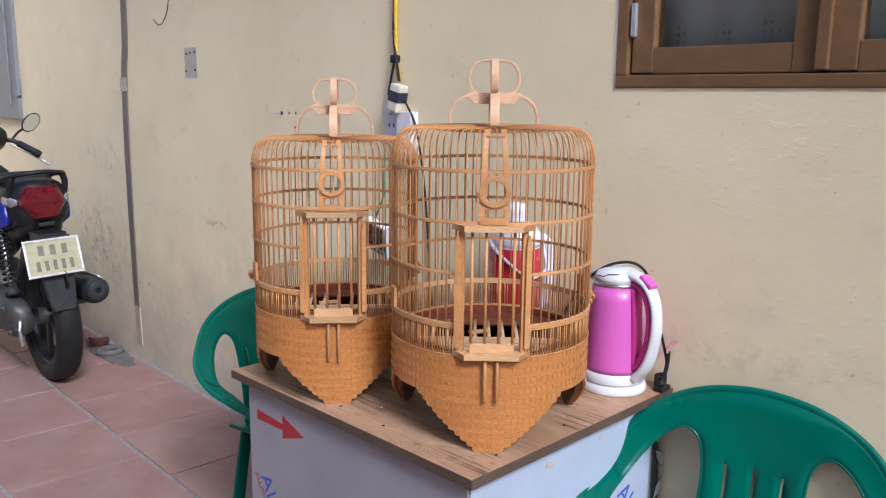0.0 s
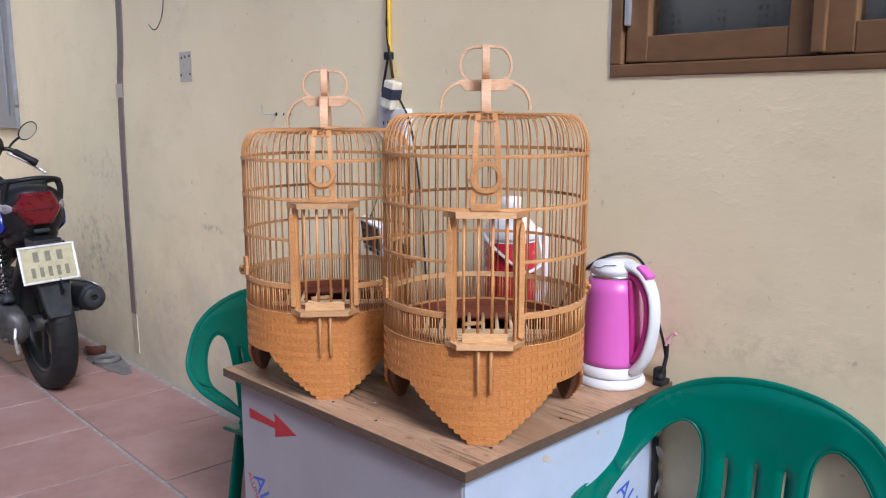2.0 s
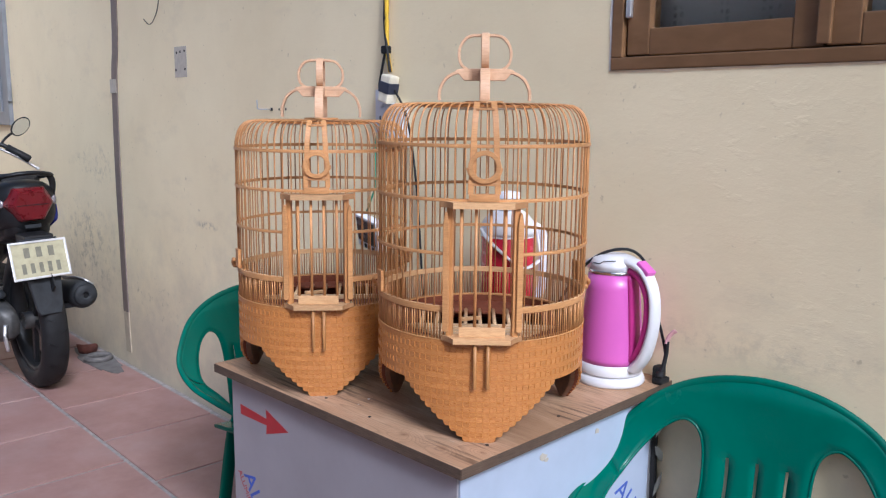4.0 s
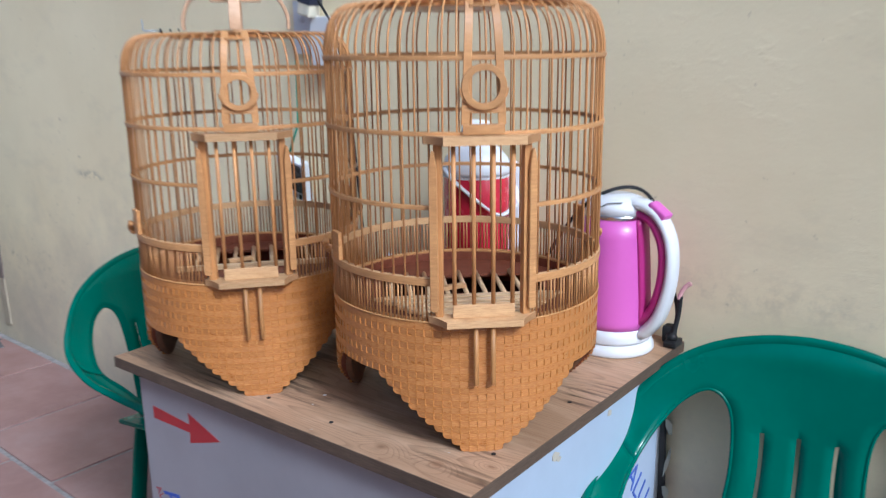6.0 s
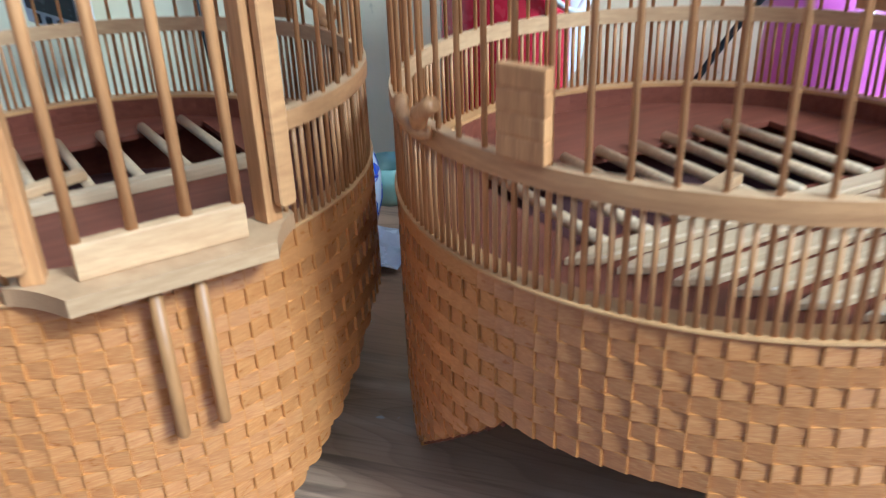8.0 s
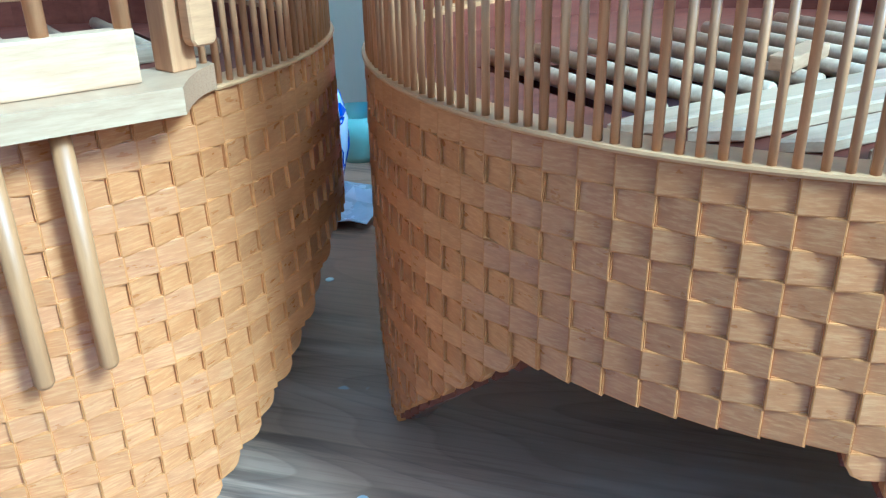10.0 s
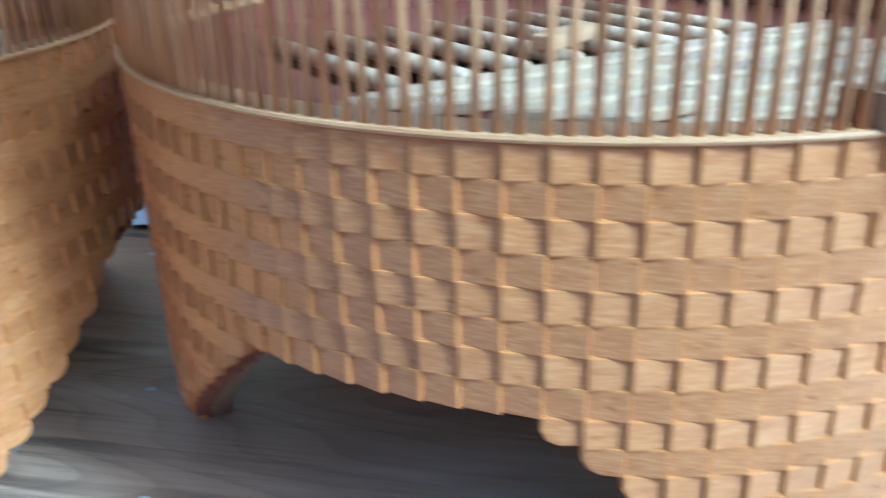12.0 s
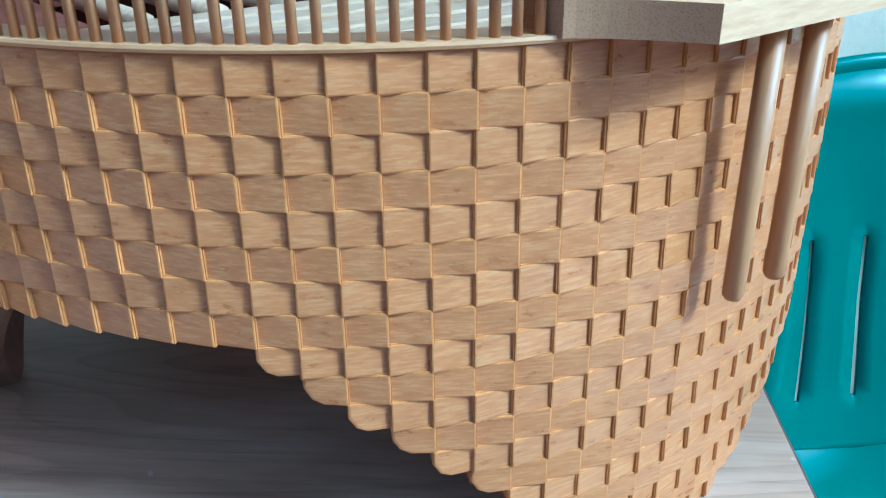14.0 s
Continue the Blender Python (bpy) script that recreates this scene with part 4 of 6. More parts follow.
        bmesh.ops.transform(bm, matrix=Matrix.Translation((x2 - 0.003, y, 0)) @ Matrix.Rotation(math.atan2(y, x2), 4, "Z") @ Matrix(((0, 0, 1, 0), (1, 0, 0, 0), (0, 1, 0, 0), (0, 0, 0, 1))), verts=bm.verts)
        part("spear", bm, M_HOOP, cage, "flat slat with a pointed top")
    lw = S["lip_w"]
    lx = R + 0.0015
    part("lip", boxed((0.0075, 2 * lw, 0.0165), (lx, 0, zs + 0.00835), 0.0009), M_FRESH, cage, "pale bottom bar of the door")
    for k in range(4):
        y = (k - 1.5) * S["bar_gap"]
        part("door_bar", tube([(lx, y, zs + 0.016), (lx, y, sh - 0.010)], 0.0027, 10), M_CANE, cage, "", True)
    # two round pegs that hang below the sill
    for y in (-S["rod"], S["rod"]):
        x = math.sqrt(R * R - y * y) + 0.0105
        zb = S["rod_end"]
        part("hanging_peg", tube([(x, y, S["sill"]), (x, y, zb + 0.0015), (x, y, zb)], 0.0032, 10, (1, 0, 0), (1, 1, 0.7)), M_PEG, cage, "", True)

    # floor: red board with a well, dowels across it, slats in front
    zf = rim - S["floor_drop"]
    wx0, wx1, wy = S["well"]
    rf = R - 0.0107
    bm = bmesh.new()
    outer = [bm.verts.new((rf * math.cos(2 * math.pi * k / 96), rf * math.sin(2 * math.pi * k / 96), zf)) for k in range(96)]
    inner = [bm.verts.new((x, y, zf)) for x, y in ((wx0, -wy), (wx1, -wy), (wx1, wy), (wx0, wy))]
    es = [bm.edges.new((L[k], L[(k + 1) % len(L)])) for L in (outer, inner) for k in range(len(L))]
    bmesh.ops.triangle_fill(bm, use_beauty=True, edges=es)
    bmesh.ops.recalc_face_normals(bm, faces=bm.faces)
    g = bmesh.ops.extrude_face_region(bm, geom=list(bm.faces))
    bmesh.ops.translate(bm, vec=(0, 0, -0.004), verts=[v for v in g["geom"] if isinstance(v, bmesh.types.BMVert)])
    bmesh.ops.recalc_face_normals(bm, faces=bm.faces)
    part("floor_board", bm, M_RED, cage, "dark red stained floor board")
    # Tray spans the whole round to block light under the cage.
    zt2 = arch + 0.005
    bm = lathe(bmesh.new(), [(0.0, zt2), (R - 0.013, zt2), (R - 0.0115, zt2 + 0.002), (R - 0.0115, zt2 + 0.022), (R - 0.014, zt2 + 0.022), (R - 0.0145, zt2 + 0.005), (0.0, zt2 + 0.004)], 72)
    part("droppings_tray", bm, M_DARKRED, cage, "dark round tray under the floor, widened to cut light below", True)
    n = S["dowels"]
    x_end = 0.031 if S["planks"] else wx1 + 0.006
    for k in range(n):
        y = S["dowel0"] + S["dowel_gap"] * k
        part("dowel", tube([(wx0 - 0.004, y, zf + 0.0032), (x_end, y, zf + 0.0034)], 0.0036, 10, (0, 0, 1)), M_SLAT, cage, "", True)
    if not S["planks"]:
        part("front_rail", boxed((0.010, 2 * wy + 0.03, 0.008), (wx1 + 0.012, 0, zf + 0.0042), 0.001), M_SLAT, cage)
    for k in range(S["planks"]):
        x, half = 0.038 + 0.0208 * k, 0.125 - 0.0152 * k
        o = [(-0.0067, -half + 0.010), (-0.002, -half - 0.010), (0.0067, -half + 0.006), (0.0067, half - 0.006), (-0.002, half + 0.010), (-0.0067, half - 0.010)]
        part("floor_slat", prism(o, 0.0046, 0.0008), M_SLAT, cage, "", False, Matrix.Translation((x, 0, zf + 0.0003 + 0.0006 * (k % 2))))
    part("perch_clip", boxed((0.010, 0.040, 0.006), (wx1 - 0.006, -0.02, zf + 0.010), 0.001, Matrix.Rotation(0.35, 3, "Z")), M_FRESH, cage, "small loose perch clip")

    # feeder holders on the band at both sides
    for a_block, a_peg in S["holders"]:
        zb = S["band"]
        a = radians(a_block)
        rot = Matrix.Rotation(a, 3, "Z")
        bm = bmesh.new()
        for k in range(4):
            box(bm, (0.0055, 0.0235, 0.0088), ((R + 0.0036) * math.cos(a), (R + 0.0036) * math.sin(a), zb + 0.0108 + 0.0093 * k), 0.0009, rot)
        box(bm, (0.0046, 0.0225, 0.036), ((R + 0.0036) * math.cos(a), (R + 0.0036) * math.sin(a), zb + 0.0247), 0, rot)
        part("feeder_block", bm, M_CANE, cage, "ridged wooden block on the band")
        a = radians(a_peg)
        u = Vector((math.cos(a), math.sin(a), 0))
        tn = Vector((-math.sin(a), math.cos(a), 0))
        p = u * (R + 0.004) + Vector((0, 0, zb + 0.004))
        pts = smooth_path([p - tn * 0.014, p + u * 0.003 + Vector((0, 0, 0.003)), p + u * 0.006 + tn * 0.008 + Vector((0, 0, 0.010)), p + u * 0.003 + tn * 0.016 + Vector((0, 0, 0.016))], 5)
        part("feeder_hook", sweep(bmesh.new(), pts, circle(0.0036, 8), (0, 0, 1), True, [1.25 - 0.4 * abs(math.sin(2.2 * i)) * 0.6 for i in range(len(pts))]), M_CANE, cage, "carved wooden hook", True)
        pts = smooth_path([p + tn * 0.006, p + u * 0.004 + tn * 0.002, p + u * 0.007 - tn * 0.006 + Vector((0, 0, 0.006)), p + u * 0.005 - tn * 0.012 + Vector((0, 0, 0.013))], 5)
        part("feeder_hook", sweep(bmesh.new(), pts, circle(0.0034, 8), (0, 0, 1)), M_CANE, cage, "carved wooden hook", True)
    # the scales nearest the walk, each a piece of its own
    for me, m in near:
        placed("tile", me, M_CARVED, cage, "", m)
    return cage


FRONT = dict(tiles=105, rim=0.172, arch=0.0976, rows=8, leg_rows=11, legs=(0, 32, -32), seed=1, near=(-2.0, 56.0), gap=17.6,
             band=0.2245, hoop3=0.316, hoop2=0.403, hoop1=0.489, disc=0.560, boss=0.104, top_r=0.137, shelf=0.402, mid=0.611, top=0.674, loop1=0.080, loop2=0.0455,
             every=3, ring=0.457, ring_r=0.0262, ob=7.2, sill=0.1735, sill_w=0.0665, sill_front=0.0465, sill_out=0.0185, post=0.0525, spear=0.386,
             lip_w=0.0375, bar_gap=0.0235, rod=0.0105, rod_end=0.096, floor_drop=0.013, well=(-0.080, 0.020, 0.116), dowels=8, dowel0=-0.107, dowel_gap=0.0265, planks=6,
             holders=((-68.8, -88.0), (109.0, 94.0)), phase=-0.64, parity=1, grow=0.02, step=0.0013)
REAR = dict(FRONT, tiles=96, rim=0.172, arch=0.088, rows=9, leg_rows=10, legs=(0, 29, -29), seed=2, near=(-44.0, 14.0), gap=17.8,
            band=0.227, hoop3=0.317, hoop2=0.395, hoop1=0.468, disc=0.527, boss=0.094, top_r=0.124, shelf=0.390, mid=0.584, top=0.641, loop1=0.078, loop2=0.044,
            ring=0.444, ring_r=0.0245, ob=7.4, sill=0.1735, sill_w=0.0655, sill_front=0.0455, sill_out=0.0180, post=0.0525, spear=0.370,
            rod=0.0100, rod_end=0.093, grow=0.0, step=0.0017, phase=0.0, floor_drop=0.015, well=(-0.105, 0.004, 0.105), dowels=7, dowel0=-0.09, dowel_gap=0.03, planks=0, holders=((-69.0, -80.0), (111.0, 98.0)))
bird_cage((0.2312, 0.1765), 0.1866, 223.2, FRONT, "varnished bamboo bird cage with carved scale skirt on three feet")
bird_cage((0.1500, 0.5474), 0.1718, 230.2, REAR, "smaller varnished bamboo bird cage with carved scale skirt")


# ---- cabinet under the cages ----
def cabinet():
    W, D = 0.743, 0.627
    top = thing("tabletop", (D / 2, W / 2, TABLE - 0.0195), "worn plywood board lying on the cabinet", "tabletop")
    part("board", boxed((D, W, 0.0185), (0, 0, 0.01), 0.0008), M_PLY, top, "plywood face with knots and flame grain")
    for (sx, sy, px, py) in ((0.0012, W, -D / 2 - 0.0005, 0), (D, 0.0012, 0, -W / 2 - 0.0005)):
        part("edge", boxed((sx, sy, 0.0178), (px, py, 0.0098)), M_EDGE, top, "dark sawn edge")
    for x, y in ((0.040, 0.267), (0.099, 0.036), (0.043, 0.40), (0.291, 0.035)):
        part("nail_hole", lathe(bmesh.new(), [(0.0, 0.0192), (0.0033, 0.0192), (0.0033, 0.0198), (0.0, 0.0198)], 10, (x - D / 2, y - W / 2, 0)), M_BLACK, top)
    for x, y in ((0.29, 0.433), (0.33, 0.46), (0.099, 0.340)):
        part("screw", lathe(bmesh.new(), [(0.0, 0.0192), (0.003, 0.0192), (0.0026, 0.0198), (0.0010, 0.0199), (0.0, 0.0195)], 12, (x - D / 2, y - W / 2, 0)), M_ALU, top, "steel screw head")
    h = TABLE - 0.0195 - FLOOR - 0.0005
    cab = thing("cabinet", (0, 0, FLOOR), "low cabinet clad in white film-covered aluminium panels", "cabinet")
    x0, x1, y0, y1 = 0.021, 0.600, 0.027, 0.704
    # Front sheet is coloured darker than the sides to carry its shade.
    part("front_panel", boxed((0.004, y1 - y0, h), (x0, (y0 + y1) / 2, h / 2)), M_FILM_SHADE, cab, "film-covered panel with a red arrow, shade tinted into its mauve tone")
    part("side_panel", boxed((x1 - x0 - 0.006, 0.004, h), ((x0 + x1) / 2 + 0.001, y0, h / 2)), M_PANEL, cab)
    part("side_panel", boxed((x1 - x0 - 0.006, 0.004, h), ((x0 + x1) / 2 + 0.001, y1, h / 2)), M_PANEL, cab)
    part("back_panel", boxed((0.004, y1 - y0, h), (x1, (y0 + y1) / 2, h / 2)), M_PANEL, cab)
    part("body", boxed((x1 - x0 - 0.01, y1 - y0 - 0.01, h - 0.004), ((x0 + x1) / 2, (y0 + y1) / 2, h / 2 - 0.001)), M_DARK, cab)
    for x, y in ((x1 + 0.001, y0 - 0.001),):
        part("corner_trim", boxed((0.012, 0.012, h), (x - 0.003, y + 0.003, h / 2), 0.001), M_ALU, cab, "aluminium corner trim")
    # red arrow along the front
    o = [(0.0, 0.012), (0.100, 0.006), (0.098, 0.026), (0.178, -0.001), (0.098, -0.027), (0.100, -0.008), (0.0, -0.010)]
    arrow = prism(o, 0.0005)
    face = Matrix(((0, 0, -1, x0 - 0.002), (-1, 0, 0, 0), (0, 1, 0, 0), (0, 0, 0, 1)))
    part("arrow", arrow, M_ARROW, cab, "printed red arrow", False, Matrix.Translation((0, 0.672, 0.570 - FLOOR)) @ face)
    turn = Matrix.Rotation(radians(-58), 4, "Z")
    lettering("lettering", "ALU", 0.062, M_BLUE, cab, Matrix.Translation((-0.0002, 0.668, 0.425 - FLOOR)) @ face @ turn)
    lettering("lettering", "ALUMINU", 0.021, M_ARROW, cab, Matrix.Translation((-0.0002, 0.690, 0.425 - FLOOR)) @ face @ turn)
    side = Matrix(((1, 0, 0, 0), (0, 0, -1, y0 - 0.0022), (0, 1, 0, 0), (0, 0, 0, 1)))
    lettering("lettering", "ALU", 0.062, M_BLUE, cab, Matrix.Translation((0.470, 0, 0.455 - FLOOR)) @ side @ Matrix.Rotation(radians(-52), 4, "Z"))
    lettering("lettering", "ALU", 0.062, M_BLUE, cab, Matrix.Translation((-0.0002, 0.36, 0.385 - FLOOR)) @ face @ turn)
    for z, y in ((0.14, 0.62), (0.30, 0.30)):
        part("printed_bar", boxed((0.0006, 0.10, 0.012), (x0 - 0.0023, y, z), 0, Matrix.Rotation(radians(58), 3, "X")), M_ARROW, cab)
    rng = random.Random(6)
    for x, z, s in ((0.235, 0.602, 0.010), (0.245, 0.594, 0.006), (0.40, 0.605, 0.008)):
        o = [((s + 0.4 * s * rng.uniform(-1, 1)) * math.cos(a), (0.6 * s + 0.4 * s * rng.uniform(-1, 1)) * math.sin(a)) for a in [2 * math.pi * k / 7 for k in range(7)]]
        part("film_scrap", prism(o, 0.001), M_TAPE, cab, "torn scrap of dirty tape", False, Matrix.Translation((x, 0, z - FLOOR)) @ side)
    # cloth-covered thing standing in the gap behind
    cl = thing("patterned_cloth", (0.614, 0.045, FLOOR), "black cloth with grey leaf print hung behind the cabinet", "cloth")
    bm = bmesh.new()
    rows = [[bm.verts.new((0.004 * math.sin(z * 23 + y * 60), y - 0.03, z)) for z in np.linspace(0.0, 0.58, 14)] for y in np.linspace(0.0, 0.30, 12)]
    for a, b in zip(rows, rows[1:]):
        for k in range(13):
            bm.faces.new((a[k], b[k], b[k + 1], a[k + 1]))
    g = part("sheet", bm, M_FLORA, cl, "", True)
    g.modifiers.new("thickness", "SOLIDIFY").thickness = 0.014
    for k in range(7):
        z = 0.14 + 0.065 * k
        o = [(0.0, -0.030), (0.010, -0.008), (0.008, 0.014), (0.0, 0.032), (-0.008, 0.014), (-0.010, -0.008)]
        m = Matrix.Translation((0.002, -0.0325, z)) @ Matrix.Rotation(radians(90), 4, "X") @ Matrix.Rotation(radians(40 if k % 2 else -40), 4, "Z")
        part("printed_leaf", prism(o, 0.0006), M_LEAF, cl, "", False, m)


cabinet()


# ---- green plastic armchairs ----
def armchair(at, turn, label):
    """Low monobloc armchair; it faces its own +x, with the back at x = 0. One half is drawn and mirrored."""
    ch = thing("armchair", at, label, "chair", "green plastic armchairs", turn=turn)
    # outer edge: from the middle of the back over the shoulder, along the arm and down the front leg
    outer = smooth_path([(0.003, -0.104, 0.6665), (0.0, 0.0, 0.6815), (0.003, 0.104, 0.6665), (0.013, 0.185, 0.628), (0.040, 0.240, 0.576), (0.068, 0.2685, 0.5285), (0.128, 0.2784, 0.4894), (0.206, 0.2785, 0.4700),
                         (0.279, 0.2672, 0.4445), (0.328, 0.2575, 0.3920), (0.345, 0.260, 0.30), (0.362, 0.272, 0.15), (0.378, 0.286, 0.0)], 6)[6:]
    # inner edge: up the middle panel, round the opening, along the arm and down the leg
    inner = smooth_path([(0.082, 0.115, 0.315), (0.0635, 0.1064, 0.3703), (0.0375, 0.0955, 0.4705), (0.0225, 0.1030, 0.5570), (0.0215, 0.1348, 0.5887), (0.031, 0.1743, 0.5690), (0.0606, 0.2093, 0.5258), (0.1051, 0.2305, 0.4850),
                         (0.1789, 0.2329, 0.4605), (0.254, 0.2277, 0.4144), (0.2975, 0.2238, 0.3533), (0.309, 0.228, 0.28), (0.326, 0.240, 0.14), (0.342, 0.254, 0.0)], 6)
    crown, shoulder = 24, 9                       # where the opening is highest, and the outer edge above it
    panel_edge = inner[:crown + 1]

    def run(pts, n):
        """n + 1 points at even steps of length."""
        d = [0.0]
        for a, b in zip(pts, pts[1:]):
            d.append(d[-1] + (b - a).length)
        return [Vector([float(np.interp(d[-1] * k / n, d, [p[c] for p in pts])) for c in range(3)]) for k in range(n + 1)]

    # the middle of the back: a grid between the two panel edges, with three slots left open
    cols = [-1.0, -0.8, -0.585, -0.525, -0.35, -0.18, -0.03, 0.03, 0.18, 0.35, 0.525, 0.585, 0.8, 1.0]
    top_edge = outer[:shoulder + 1]
    bm = bmesh.new()
    grid = []
    T, low = top_edge[-1], inner[crown]
    for z in [None] + [T.z + (low.z - T.z) * q for q in (0.2, 0.4, 0.6, 0.8)] + [float(q) for q in np.linspace(low.z, 0.315, 19)]:
        row = []
        for u in cols:
            if z is None:
                w = abs(u) * top_edge[-1].y
                x, zz = (float(np.interp(w, [p.y for p in top_edge], [p[c] for p in top_edge])) for c in (0, 2))
            else:
                if z >= low.z:
                    k = (z - low.z) / (T.z - low.z)
                    wide, xe = low.y + (T.y - low.y) * k, low.x + (T.x - low.x) * k
                else:
                    zs = [p.z for p in panel_edge]
                    wide, xe = (float(np.interp(z, zs, [p[c] for p in panel_edge])) for c in (1, 0))
                w = abs(u) * wide
                mid = float(np.interp(z, [0.315, 0.37, 0.47, 0.558, 0.62, 0.68], [0.064, 0.047, 0.023, 0.008, 0.003, 0.0]))
                x, zz = mid + (xe - mid) * u * u, z
            row.append(bm.verts.new((x, math.copysign(w, u), zz)))
        grid.append(row)
    for a in range(len(grid) - 1):
        for c in range(len(cols) - 1):
            slot = c in (2, 6, 10) and 0.375 < grid[a + 1][c].co.z and grid[a][c].co.z < 0.53
            if not slot:
                bm.faces.new((grid[a][c], grid[a][c + 1], grid[a + 1][c + 1], grid[a + 1][c]))
    # the shoulders, which run out into the arms and front legs, a little crowned across
    n = 60
    A, B = run(outer[shoulder:], n), run(inner[crown:], n)
    for s in (1, -1):
        lines = []
        for k in range(n + 1):
            across = B[k] - A[k]
            along = A[min(n, k + 1)] - A[max(0, k - 1)]
            swell = across.cross(along).normalized() * 0.006 * min(1.0, k / 12)
            lines.append([A[k] + across * q - swell * (4 * q * (1 - q)) for q in (0.0, 0.2, 0.4, 0.6, 0.8, 1.0)])
        knee = next(k for k in range(n + 1) if A[k].z < 0.385)
        for name, k0, k1 in (("", 0, 14), ("arm", 14, knee), ("front_leg", knee, n)):
            to = bmesh.new() if name else bm
            rows = [[to.verts.new((p.x, s * p.y, p.z)) for p in line] for line in lines[k0:k1 + 1]]
            for P, Q in zip(rows, rows[1:]):
                for c in range(5):
                    to.faces.new((P[c], P[c + 1], Q[c + 1], Q[c]))
            if name:
                bmesh.ops.recalc_face_normals(to, faces=to.faces)
                th = part(name, to, M_GREEN, ch, "", True).modifiers.new("thickness", "SOLIDIFY")
                th.thickness, th.offset = 0.0045, 0.0
    bmesh.ops.remove_doubles(bm, verts=bm.verts[:], dist=0.0012)
    bmesh.ops.recalc_face_normals(bm, faces=bm.faces)
    back = part("backrest", bm, M_GREEN, ch, "curved shell with two openings and three slots", True)
    so = back.modifiers.new("thickness", "SOLIDIFY")
    so.thickness, so.offset = 0.0045, 0.0
    # rolled edge all round, and small lips on the openings
    whole = [Vector((p.x, -p.y, p.z)) for p in reversed(outer[1:])] + list(outer)
    part("rim", sweep(bmesh.new(), [p + Vector((-0.002, 0, 0)) for p in whole], [(0.0085 * math.cos(a), 0.0055 * math.sin(a)) for a in [2 * math.pi * k / 10 for k in range(10)]], (1, 0.0, 0.001)), M_GREEN, back, "rolled edge", True)
    for s in (1, -1):
        part("lip", sweep(bmesh.new(), [(p.x, s * p.y, p.z) for p in inner], circle(0.0033, 6), (1, 0, 0.001)), M_GREEN, back, "", True)
        part("rear_leg", sweep(bmesh.new(), smooth_path([(0.074, s * 0.095, 0.345), (0.056, s * 0.098, 0.30), (0.038, s * 0.112, 0.14), (0.026, s * 0.122, 0.0)], 5), rect(0.044, 0.012, 0.4), (1, 0, 0)), M_GREEN, ch, "", True)
    bm = bmesh.new()
    box(bm, (0.25, 0.34, 0.012), (0.190, 0, 0.345), 0.005)
    bmesh.ops.subdivide_edges(bm, edges=bm.edges[:], cuts=3, use_grid_fill=True)
    for v in bm.verts:
        v.co.z += -0.02 * (1 - (v.co.y / 0.18) ** 2) + 0.03 * max(0, v.co.x - 0.25)
    part("seat", bm, M_GREEN, ch, "", True)
    part("apron", sweep(bmesh.new(), [(0.308, y, 0.335) for y in np.linspace(-0.21, 0.21, 9)], rect(0.008, 0.04, 0.3), (0, 0, 1)), M_GREEN, ch, "", True)
    return ch


armchair((0.590, -0.2103, FLOOR), 190.5, "green plastic armchair with its back to the wall")
armchair((0.3306, 1.1724, FLOOR), -79.5, "green plastic armchair beyond the cabinet, facing it")


